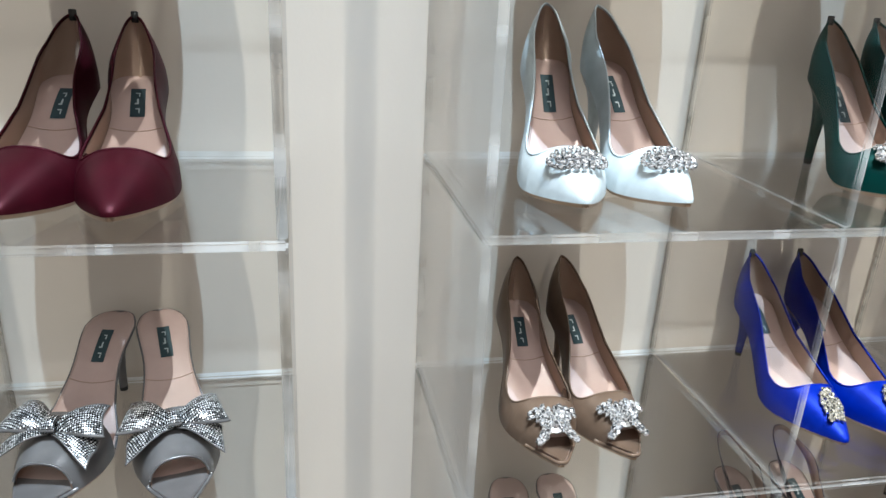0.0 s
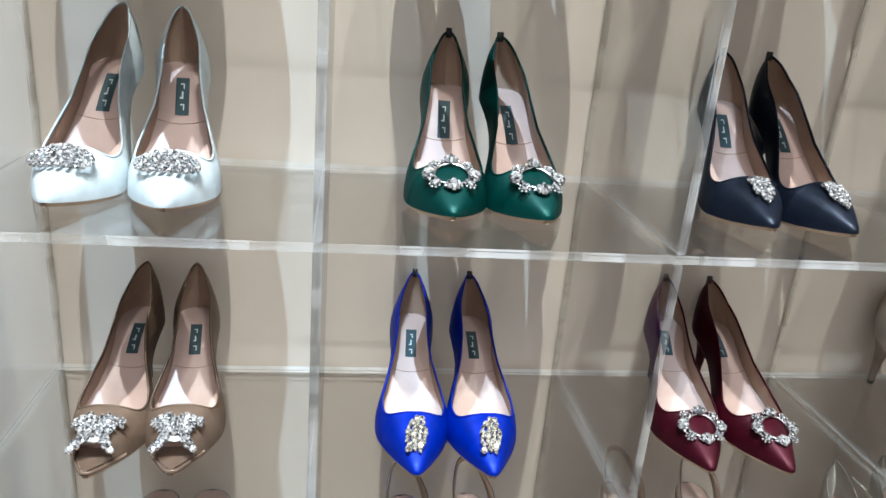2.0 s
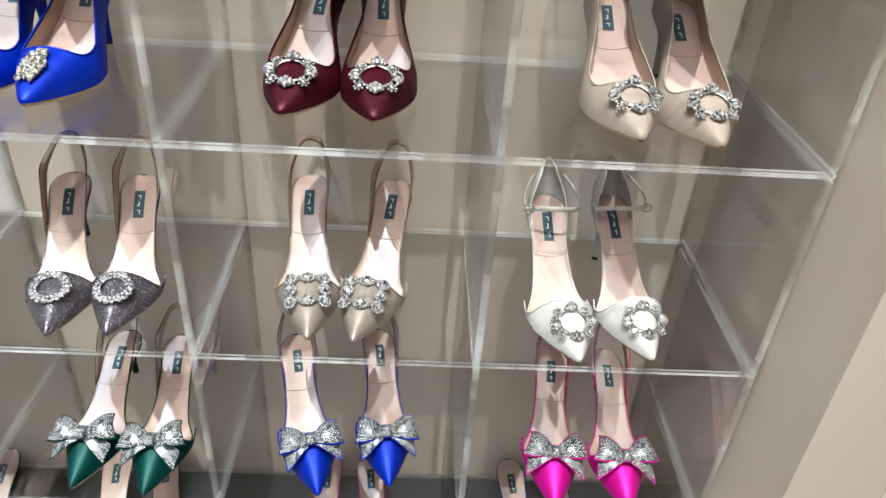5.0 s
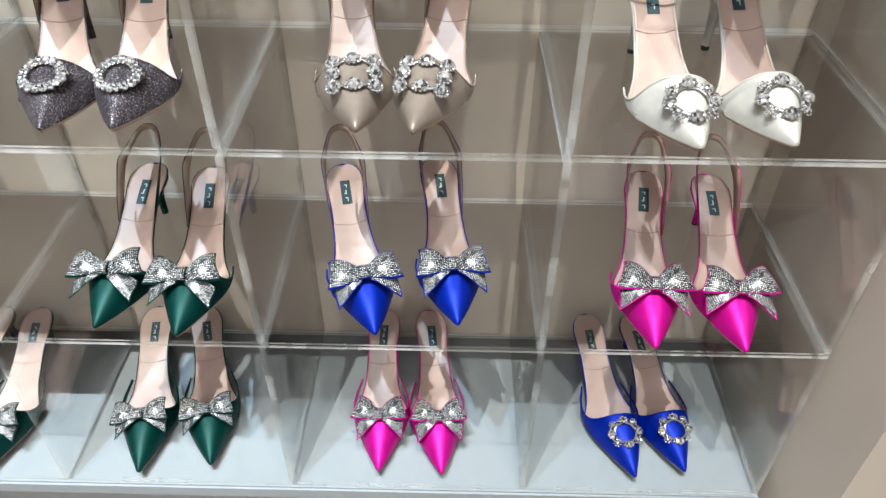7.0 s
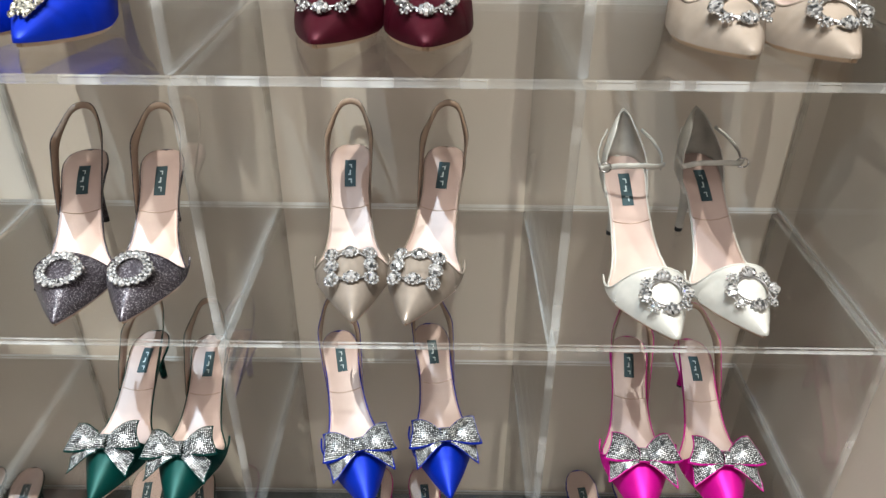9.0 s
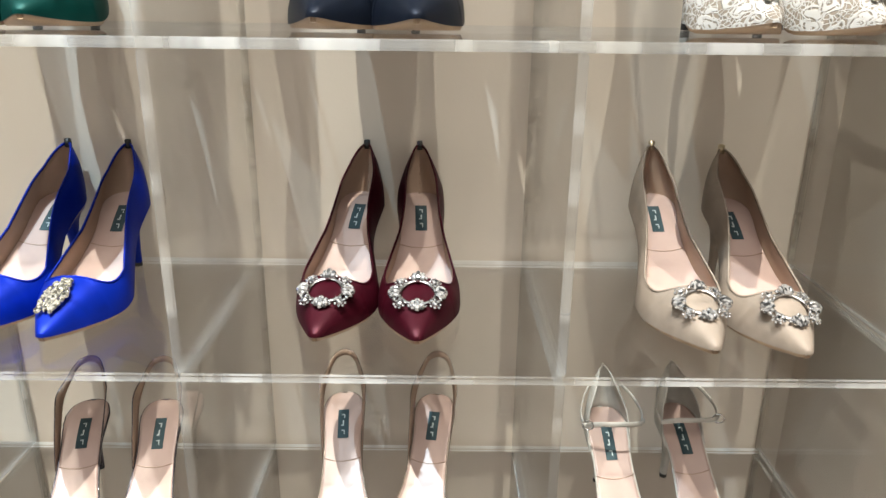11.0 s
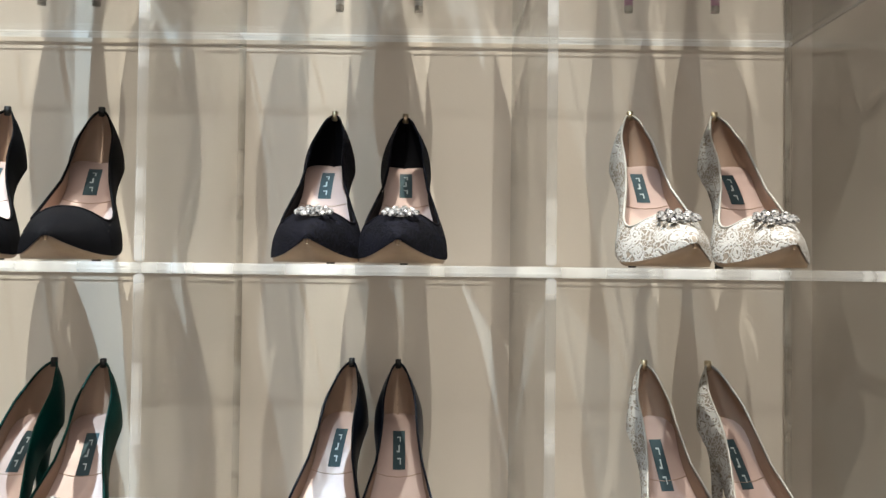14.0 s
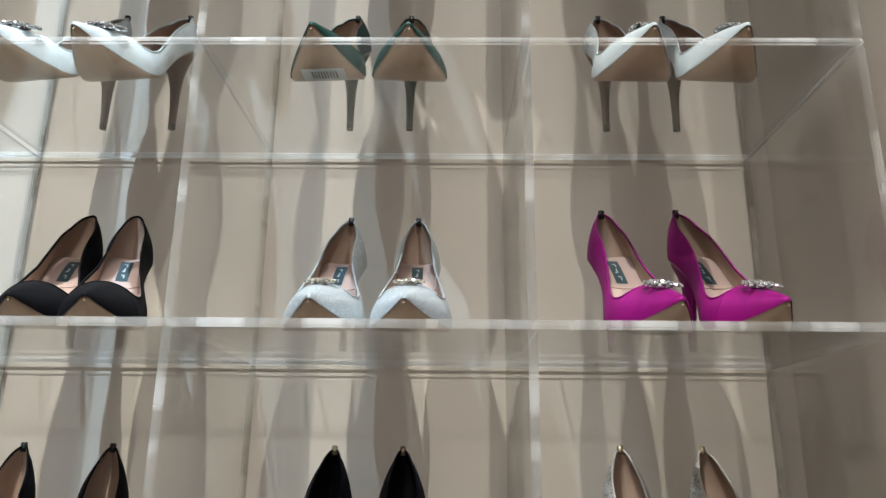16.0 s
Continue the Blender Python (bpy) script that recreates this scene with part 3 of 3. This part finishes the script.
    for s in ss:
        rows.append([bm.verts.new(la.at(s, half(s) * x, la.base(s) + 0.0022 + 0.0016 * x * x * (1 - 0.5 * s))) for x in (1, 0.85, 0.5, 0, -0.5, -0.85, -1)])
    grid_faces(bm, rows)
    if bare:
        low = [[v.co - Vector((0, 0, 0.0045)) for v in (r[0], r[-1])] for r in rows]
        rv = [[bm.verts.new(p) for p in q] for q in low]
        grid_faces(bm, [[r[0] for r in rows], [q[0] for q in rv]])
        grid_faces(bm, [[q[1] for q in rv], [r[-1] for r in rows]])
    part("insole", bm, INSOLE, shoe, "pink beige leather insole")
    if bare:
        bm = bmesh.new()
        rim = [la.at(s, bed.w(s) - 0.0004, la.base(s) + 0.0022) for s in ss if s < th + 0.02]
        rim2 = [la.at(s, -bed.w(s) + 0.0004, la.base(s) + 0.0022) for s in ss if s < th + 0.02]
        tube(bm, rim[::-1] + rim2, 0.0011, 0.0016, 6)
        part("insole_binding", bm, mat, shoe)
    bm = bmesh.new()
    rows = []
    for s in [x for x in ss if x < 0.98] + [0.985, 0.994]:
        w = max(bed.w(s) - 0.0012 - 0.0006 * smooth01((s - 0.95) / 0.04), 0.0006)
        b = la.base(s)
        rows.append([bm.verts.new(la.at(s, x * w, b + z)) for x, z in ((1, 0.0004), (0.97, -0.0032), (0, -0.0034), (-0.97, -0.0032), (-1, 0.0004))])
    grid_faces(bm, rows)
    bm.faces.new(rows[0])
    bm.faces.new(rows[-1][::-1])
    part("sole", bm, SOLE, shoe, "tan leather sole")
    # seam across the insole
    bm = bmesh.new()
    s = 0.34
    tube(bm, [la.at(s + 0.01 * math.cos(x * 1.5), half(s) * x * 0.97, la.base(s + 0.01 * math.cos(x * 1.5)) + 0.0024 + 0.0013 * x * x) for x in (-1, -0.5, 0, 0.5, 1)], 0.0006, 0.0004, 6)
    part("insole_seam", bm, LINING, shoe)
    # heel
    bm = bmesh.new()
    rings = []
    zt = la.base(0.06)
    for f, cy, rx, ry in ((1.0, 0.026, 0.0215, 0.0245), (0.93, 0.025, 0.0195, 0.0225), (0.84, 0.0222, 0.0138, 0.0165), (0.70, 0.0188, 0.0088, 0.0110), (0.5, 0.0163, 0.0056, 0.0070), (0.25, 0.0150, 0.0043, 0.0052), (0.06, 0.0145, 0.0041, 0.0047)):
        ring = []
        for k in range(14):
            a = k * math.tau / 14
            y = cy - ry * math.cos(a)
            z = (la.base(max(y, 0) / L) - 0.003) * f
            ring.append(bm.verts.new((la.mid(0.05) + rx * math.sin(a), -y, z)))
        rings.append(ring)
    grid_faces(bm, rings, close=True)
    bm.faces.new(rings[0])
    bm.faces.new(rings[-1][::-1])
    heel = part("heel", bm, heel_mat, shoe)
    bm = bmesh.new()
    r = bmesh.ops.create_cone(bm, cap_ends=True, segments=12, radius1=0.0041, radius2=0.0042, depth=zt * 0.06)
    bmesh.ops.translate(bm, verts=r["verts"], vec=(la.mid(0.05), -0.0145, zt * 0.03))
    part("heel_tip", bm, BLACKTIP, heel, "black rubber heel tip", smooth=False)
    # woven label on the insole, with three pale marks
    bm = bmesh.new()
    rows = []
    for k in range(7):
        s = (0.031 + 0.031 * k / 6) / L
        rows.append([bm.verts.new(la.at(s, x, la.base(s) + 0.0030 + 0.0016 * (x / half(s)) ** 2)) for x in (0.0060, 0, -0.0060)])
    grid_faces(bm, rows)
    lab = part("label", bm, LABELM, shoe, "slate woven label with pale marks")
    for k in range(3):
        bm = bmesh.new()
        s0 = (0.0375 + 0.0085 * k) / L
        for dx, dy, hx, hy in (((0, 0, 0.0018, 0.0005), (0.0012, 0.002, 0.0005, 0.002)) if k != 1 else ((0, 0.001, 0.0007, 0.0028), (-0.001, 0.0032, 0.0014, 0.0006))):
            s = s0 + dy / L
            z = la.base(s) + 0.0033
            sl = (la.base(s + 0.01) - la.base(s)) / (0.01 * L)
            vs = [bm.verts.new(la.at(s + b * hy / L, dx + a * hx, z + b * hy * sl)) for a, b in ((1, 1), (1, -1), (-1, -1), (-1, 1))]
            bm.faces.new(vs[::-1])
        part("mark", bm, LETTER, lab)
    if tab and kind in ("pump", "peep"):
        bm = bmesh.new()
        zt2 = la.base(0) + la.wall(0)
        box(bm, la.mid(0) - 0.0030, la.mid(0) + 0.0030, -0.0020, 0.0024, zt2 - 0.006, zt2 + 0.0036, 0.0006)
        part("heel_tab", bm, BLACKTIP if tab is True else tab, shoe, "small ribbon heel tab")
    if kind == "sling":
        w = bed.w(0.25)
        zb = la.base(0.0) + back - 0.004
        half_loop = [(0.355, w + 0.0006, la.base(0.355) + 0.0035), (0.31, w + 0.0012, la.base(0.31) + 0.0085), (0.24, w + 0.0022, la.base(0.24) + 0.0165),
                     (0.16, w + 0.0030, la.base(0.16) + 0.0290), (0.05, w * 0.84, zb - 0.012), (-0.015, w * 0.42, zb - 0.001)]
        pts = [la.at(*q) for q in half_loop] + [la.at(-0.026, 0, zb + 0.001)] + [la.at(q[0], -q[1], q[2]) for q in half_loop[::-1]]
        bm = bmesh.new()
        band(bm, strap_line(pts, 48), spline((0, 0.12, 0.24, 0.36, 0.5), (0.0030, 0.0078, 0.0080, 0.0040, 0.0034)), la.at(0.10, 0, 0), 0.30)
        part("sling_strap", bm, [mat, lining], shoe, "strap round the heel, wider at the sides")
    if kind == "ankle":
        bm = bmesh.new()
        st2 = [0, 0.004, 0.01, 0.018, 0.03, 0.045, 0.065, 0.09, 0.12, 0.15, 0.18, 0.21, 0.24]
        la.shell(bm, st2, lambda s: max(0.04, (la.wall(s) / la.hc(s)) * (1 - smooth01((s - 0.10) / 0.14))))
        bmesh.ops.solidify(bm, geom=bm.faces[:], thickness=0.0016)
        part("heel_counter", bm, [mat], shoe, "tall heel counter")
        zb = la.base(0.0) + la.wall(0.02) - 0.018
        for sgn in (1, -1):
            bm = bmesh.new()
            tube(bm, strap_line([la.at(0.06, sgn * 0.018, zb + 0.002), la.at(0.14, sgn * 0.028, zb - 0.006), la.at(0.21, sgn * 0.033, zb - 0.016), la.at(0.25, sgn * 0.030, zb - 0.024)], 14), 0.0009, 0.0024, 8)
            part("strap", bm, mat, shoe)
        bm = bmesh.new()
        tube(bm, strap_line([la.at(0.25, -0.031, zb - 0.022), la.at(0.30, -0.014, zb - 0.014), la.at(0.315, 0.004, zb - 0.013), la.at(0.28, 0.024, zb - 0.018), la.at(0.24, 0.034, zb - 0.020)], 18), 0.0010, 0.0030, 8)
        st_ob = part("ankle_strap", bm, mat, shoe, "ivory satin ankle strap")
        bm = bmesh.new()
        c = la.at(0.265, side * 0.029, zb - 0.018)
        tube(bm, [c + Vector((side * 0.0055 * math.cos(k * math.tau / 12), -0.002 * side * math.cos(k * math.tau / 12) - 0.002, 0.0052 * math.sin(k * math.tau / 12))) for k in range(13)], 0.0008, 0.0008, 6)
        part("buckle", bm, SILVER, st_ob, "small silver buckle")
    if kind in ("slide", "peep"):
        bm = bmesh.new()
        rim = [la.at(s, sg * (la.w(s) - 0.0002), la.base(s) + 0.002) for sg, seq in ((1, [x for x in ss if x > 0.8]), (-1, [x for x in ss if x > 0.8][::-1])) for s in seq]
        tube(bm, rim, 0.0016, 0.0022, 6)
        part("toe_rim", bm, mat, shoe)
        bm = bmesh.new()
        rows = [[bm.verts.new(la.at(s, half(s) * x, la.base(s) + 0.0034 + 0.0016 * x * x)) for x in (1, 0.5, 0, -0.5, -1)] for s in [0.78 + 0.21 * k / 8 for k in range(9)]]
        grid_faces(bm, rows)
        part("toe_bed", bm, mat, shoe, "metallic satin toe bed")
    if ticket and side < 0:
        bm = bmesh.new()
        rows = [[bm.verts.new(la.at(0.70 + 0.012 / L * b, x, la.base(0.70) - 0.0040)) for x in (-0.022, 0.022)] for b in (-1, 1)]
        grid_faces(bm, rows)
        tk = part("price_ticket", bm, LETTER, shoe, "white paper price ticket under the sole")
        bm = bmesh.new()
        for k in range(9):
            x = -0.012 + 0.003 * k
            vs = [bm.verts.new(la.at(0.70 + 0.007 / L * b, x + a, la.base(0.70) - 0.0044)) for a, b in ((0, -1), (0.0016, -1), (0.0016, 1), (0, 1))]
            bm.faces.new(vs)
        part("mark", bm, BLACKTIP, tk)
    if brooch:
        add_brooch(shoe, la, brooch[0], th + brooch[1] / L, stones, *brooch[2:])
    if bow:
        add_bow(shoe, la, th + bow[0] / L, mat, *bow[1:])
    return shoe


def place(shoe, xh, yh, xt, yt, z):
    shoe.matrix_world = pose(xh, yh, z, 0, 0, math.degrees(math.atan2(xt - xh, yh - yt)))


# ---------------------------------------------------------------- the niche
V = [0.276, 0.574, 0.868, 1.166, 1.466]      # uprights of the main unit
S = [0.572, 0.837, 1.079, 1.322, 1.575, 1.828, 2.080, 2.340, 2.595, 2.850, 3.105]   # shelf tops
LV = [0.130, -0.167, -0.465]                  # uprights of the second unit
YF, YB, T = 0.836, 1.105, 0.0078
WALLY = YB + 0.004
slab("floor", -3.0, 4.0, -3.5, 1.4, -0.1, 0.0, FLOORM, "pale stone shop floor")
slab("ceiling", -3.0, 4.0, -3.5, 1.4, CEIL, CEIL + 0.1, CEILM, "white painted shop ceiling")
slab("wall_north", -3.0, 1.495, WALLY, WALLY + 0.12, 0.0, CEIL, WALL, "beige painted wall behind the display")
slab("wall_niche_side", 1.495, 1.60, 0.752, WALLY + 0.12, 0.0, CEIL, WALL, "beige painted return of the niche")
slab("wall_pilaster", 1.601, 4.0, 0.752, WALLY + 0.12, 0.0, CEIL, PILASTER, "cream painted wall beside the niche")
slab("wall_south", -3.0, 4.0, -3.62, -3.5, 0.0, CEIL, CEILM, "pale shop wall")
slab("wall_west", -3.12, -3.0, -3.5, 1.4, 0.0, CEIL, CEILM, "pale shop wall")
slab("wall_east", 4.0, 4.12, -3.5, 1.4, 0.0, CEIL, CEILM, "pale shop wall")
for x0, x1 in ((V[0] - 0.006, V[4] + 0.006), (LV[2] - 0.006, LV[0] + 0.006)):
    base = tagged(new("plinth"), "white lacquered plinth under the acrylic unit", "plinth", "", "thing")
    bm = bmesh.new()
    box(bm, x0 + 0.01, x1 - 0.01, YF + 0.01, YB, 0.0, S[0] - 0.0325, 0.003)
    part("body", bm, PLINTH, base, smooth=False)
    bm = bmesh.new()
    box(bm, x0, x1, YF - 0.004, YB, S[0] - 0.032, S[0] - T - 0.0006, 0.003)
    part("top_board", bm, PLINTH, base, "glossy white lacquered top board", smooth=False)


def panel(parent, name, x0, x1, y0, y1, z0, z1, thin):
    """One sheet of acrylic: clear faces, polished edges with bright and dark light lines painted in. thin: the axis of
    its thickness.
    """
    bm = bmesh.new()
    box(bm, x0, x1, y0, y1, z0, z1, 0.0020 if thin == 2 else 0.0013)
    bm.normal_update()
    for f in bm.faces:
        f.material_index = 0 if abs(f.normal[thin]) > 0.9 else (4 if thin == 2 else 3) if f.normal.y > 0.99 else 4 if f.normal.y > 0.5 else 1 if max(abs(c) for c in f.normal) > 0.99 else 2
    return part(name, bm, [ACRYLIC, EDGE if thin == 2 else EDGE_UP, ARRIS, BACK_EDGE_SHADE, BACK_GLINT], parent, smooth=False)


def unit(xs, label):
    top = new("acrylic_shelf_unit")
    top.location = ((xs[0] + xs[-1]) / 2, (YF + YB) / 2, S[0])
    tagged(top, label, "shelf unit", "", "thing")
    bpy.context.view_layer.update()
    inv = top.matrix_world.inverted()
    x0, x1 = min(xs), max(xs)
    made = []
    for z in S:
        made.append(panel(top, "shelf", x0 - T / 2, x1 + T / 2, YF, YB, z - T, z, 2))
    for za, zb in zip(S, S[1:]):
        for x in xs:
            made.append(panel(top, "upright", x - T / 2, x + T / 2, YF + 0.0005, YB - 0.0005, za + 0.0004 if za > S[0] else za, zb - T - 0.0004, 0))
    for o in made:
        o.matrix_parent_inverse = inv
    return top


unit(V, "clear acrylic cubbyhole shelf unit full of dress shoes")
unit(LV, "clear acrylic cubbyhole shelf unit beside the bare wall strip")

# ---------------------------------------------------------------- the shoes, row by row
GOLD_TAB = metal_of("gold_ribbon", (0.7, 0.6, 0.42), 0.4)


def pair(row, kind, color, label, left, right, H=0.075, group="", **kw):
    """left, right: heel x, heel y, toe x, toe y of each shoe."""
    for side, (xh, yh, xt, yt) in ((-1, left), (1, right)):
        L = math.hypot(xt - xh, yt - yh)
        ob = make_shoe(kind, SATIN[color], side, L, H, label, group=group, **kw)
        place(ob, xh, yh, xt, yt, S[row] + 0.0004)


G = "shoes on the acrylic shelves"
# row 0, on the white plinth
pair(0, "mule", "green", "emerald satin pointed slingback mule with rhinestone bow", (0.398, 1.090, 0.375, 0.830), (0.45, 1.090, 0.47, 0.83), 0.048, G, bow=(0.018, 1.0, 0, 3), sharp=1.0)
pair(0, "mule", "green", "emerald satin pointed mule with rhinestone bow", (0.628, 1.095, 0.668, 0.838), (0.696, 1.097, 0.762, 0.852), 0.050, G, bow=(0.012, 0.98, 0, 4), sharp=1.0)
pair(0, "mule", "pink", "fuchsia satin pointed mule with rhinestone bow", (0.972, 1.098, 0.977, 0.848), (1.036, 1.098, 1.063, 0.846), 0.050, G, bow=(0.012, 0.98, 0, 5), sharp=1.0)
pair(0, "mule", "blue", "royal blue satin pointed mule with flower brooch", (1.270, 1.096, 1.309, 0.847), (1.337, 1.096, 1.379, 0.857), 0.050, G, brooch=("cluster_ring", 0.026, 0, 0.92), sharp=1.0)
# row 1
pair(1, "sling", "green", "emerald satin slingback with rhinestone bow", (0.698, 1.074, 0.690, 0.843), (0.772, 1.068, 0.783, 0.834), 0.060, G, bow=(0.014, 1.08, 0, 6), sharp=1.0)
pair(1, "sling", "blue", "royal blue satin slingback with rhinestone bow", (0.930, 1.078, 0.988, 0.841), (1.046, 1.096, 1.079, 0.858), 0.060, G, bow=(0.014, 1.08, 0, 7), sharp=1.0)
pair(1, "sling", "pink", "fuchsia satin slingback with rhinestone bow", (1.305, 1.074, 1.280, 0.830), (1.379, 1.070, 1.377, 0.827), 0.060, G, bow=(0.014, 1.08, 0, 8), sharp=1.0)
# row 2
pair(2, "slide", "silver", "silver satin slide sandal", (0.39, 1.085, 0.375, 0.87), (0.445, 1.085, 0.46, 0.87), 0.072, G)
pair(2, "sling", "grey_glitter", "mauve glitter slingback with round crystal brooch", (0.677, 1.066, 0.717, 0.843), (0.759, 1.068, 0.780, 0.848), 0.075, G, brooch=("round_ring", 0.022, 0, 1.15), sharp=1.0)
pair(2, "sling", "pewter", "pewter satin slingback with square crystal brooch", (0.962, 1.088, 0.983, 0.852), (1.070, 1.085, 1.035, 0.850), 0.075, G, brooch=("square_ring", 0.021), sharp=1.0)
pair(2, "ankle", "ivory", "ivory satin ankle strap shoe with crystal brooch", (1.252, 1.050, 1.271, 0.832), (1.330, 1.060, 1.355, 0.839), 0.082, G, brooch=("cluster_ring", 0.030), sharp=0.8)
# row 3
pair(3, "peep", "bronze", "bronze satin peep toe pump with butterfly brooch", (0.382, 1.090, 0.372, 0.879), (0.435, 1.090, 0.449, 0.881), 0.074, G, brooch=("butterfly", 0.031, 0, 1.12), tab=False)
pair(3, "pump", "blue", "royal blue satin pump with leaf brooch", (0.679, 1.092, 0.668, 0.876), (0.743, 1.090, 0.746, 0.873), 0.071, G, throat=0.73, brooch=("leaf", 0.027, -0.15, 1.08), stones=CHAMPAGNE_STONE)
pair(3, "pump", "burgundy", "burgundy satin pump with crystal brooch", (0.992, 1.102, 0.965, 0.878), (1.048, 1.099, 1.054, 0.874), 0.071, G, throat=0.73, brooch=("cluster_ring", 0.020))
pair(3, "pump", "champagne", "champagne satin pump with crystal brooch", (1.292, 1.092, 1.293, 0.862), (1.360, 1.076, 1.369, 0.856), 0.075, G, throat=0.73, brooch=("cluster_ring", 0.022), tab=GOLD_TAB)
# row 4
pair(4, "pump", "white", "ice white satin pump with oval crystal brooch", (0.381, 1.065, 0.363, 0.874), (0.434, 1.065, 0.455, 0.873), 0.094, G, brooch=("oval_swirl", 0.022), tab=False)
pair(4, "pump", "green", "emerald satin pump with crystal brooch", (0.692, 1.062, 0.682, 0.881), (0.744, 1.058, 0.768, 0.883), 0.09, G, brooch=("cluster_ring", 0.018))
pair(4, "pump", "navy", "navy satin pump with small crystal brooch", (0.995, 1.077, 0.974, 0.888), (1.044, 1.070, 1.054, 0.880), 0.091, G, brooch=("drop_cluster", 0.023, 0, 1.05))
pair(4, "pump", "white_lace", "cream lace pump with small crystal brooch", (1.293, 1.047, 1.312, 0.888), (1.357, 1.045, 1.394, 0.884), 0.096, G, brooch=("leaf", 0.022, 0.2, 1.0), stones=CHAMPAGNE_STONE, trim=SATIN["ivory"], tab=GOLD_TAB)
# row 5
pair(5, "pump", "black", "black satin pump with low-cut topline", (0.651, 1.040, 0.715, 0.847), (0.746, 1.038, 0.797, 0.847), 0.09, G, sharp=0.9, spring=0.014)
pair(5, "pump", "black_lace", "black lace pump with domed crystal brooch", (0.978, 1.044, 0.985, 0.847), (1.049, 1.052, 1.056, 0.847), 0.09, G, brooch=("dome", 0.019, 0, 1.05), lining=SATIN["black"], tab=GOLD_TAB, sharp=0.9, spring=0.014)
pair(5, "pump", "white_lace", "cream lace pump with domed crystal brooch", (1.275, 1.038, 1.272, 0.847), (1.359, 1.036, 1.350, 0.847), 0.093, G, brooch=("dome", 0.020, 0, 1.2), trim=SATIN["ivory"], tab=GOLD_TAB, sharp=0.9, spring=0.014)
# row 6
pair(6, "pump", "black", "black satin pump on the upper shelf", (0.688, 1.040, 0.725, 0.847), (0.739, 1.040, 0.794, 0.847), 0.093, G, tab=False, sharp=0.9, spring=0.014)
pair(6, "pump", "silver_glitter", "silver glitter pump with domed brooch", (0.984, 1.045, 0.978, 0.847), (1.061, 1.045, 1.062, 0.847), 0.09, G, brooch=("dome", 0.010), stones=CHAMPAGNE_STONE, sharp=0.9, spring=0.014)
pair(6, "pump", "magenta", "magenta satin pump with domed crystal brooch", (1.268, 1.038, 1.290, 0.847), (1.351, 1.035, 1.381, 0.847), 0.098, G, brooch=("dome", 0.020, 0, 1.2), ticket=True, sharp=0.9, spring=0.014)
# row 7
# white pumps here: bronze heel colour paints in the shade on the heels
pair(7, "pump", "white", "white satin pump with crystal brooch", (0.689, 1.050, 0.655, 0.847), (0.769, 1.050, 0.745, 0.847), 0.098, G, brooch=("oval_swirl", 0.022), heel_mat=SATIN["bronze"], sharp=0.9, spring=0.014)
pair(7, "pump", "green", "emerald satin pump with price ticket", (0.980, 1.050, 0.965, 0.847), (1.047, 1.050, 1.060, 0.847), 0.098, G, ticket=True, sharp=0.9, spring=0.014)
# heels in bronze again, shade put into their colour
pair(7, "pump", "white", "white satin pump with dark brooch", (1.279, 1.050, 1.285, 0.847), (1.359, 1.050, 1.375, 0.847), 0.098, G, brooch=("leaf", 0.016), heel_mat=SATIN["bronze"], sharp=0.9, spring=0.014)
# shelves out of view, known by the shadows they throw on the wall
for row, names in ((5, ("", "", "", "navy", "green")), (6, ("", "", "", "champagne", "black")), (7, ("", "", "", "burgundy", "silver")),
                   (8, ("black", "silver", "champagne", "white", "navy")), (9, ("navy", "white", "black", "green", "champagne"))):
    for x, color in zip((0.710, 1.018, 1.315, 0.408, -0.025), names):
        if color:
            pair(row, "pump", color, "plain satin pump on an upper shelf", (x - 0.034, 1.045, x - 0.030, 0.86), (x + 0.034, 1.045, x + 0.040, 0.86), 0.094, G)
# second unit
pair(4, "pump", "burgundy", "plain burgundy satin pump", (-0.048, 1.070, -0.060, 0.866), (0.003, 1.070, 0.017, 0.858), 0.069, G)
pair(3, "slide", "silver", "silver satin slide sandal with rhinestone bow", (-0.043, 1.092, -0.082, 0.872), (-0.006, 1.092, 0.045, 0.866), 0.078, G, bow=(0.024, 1.2, 0, 9), throat=0.60, sharp=0.0)
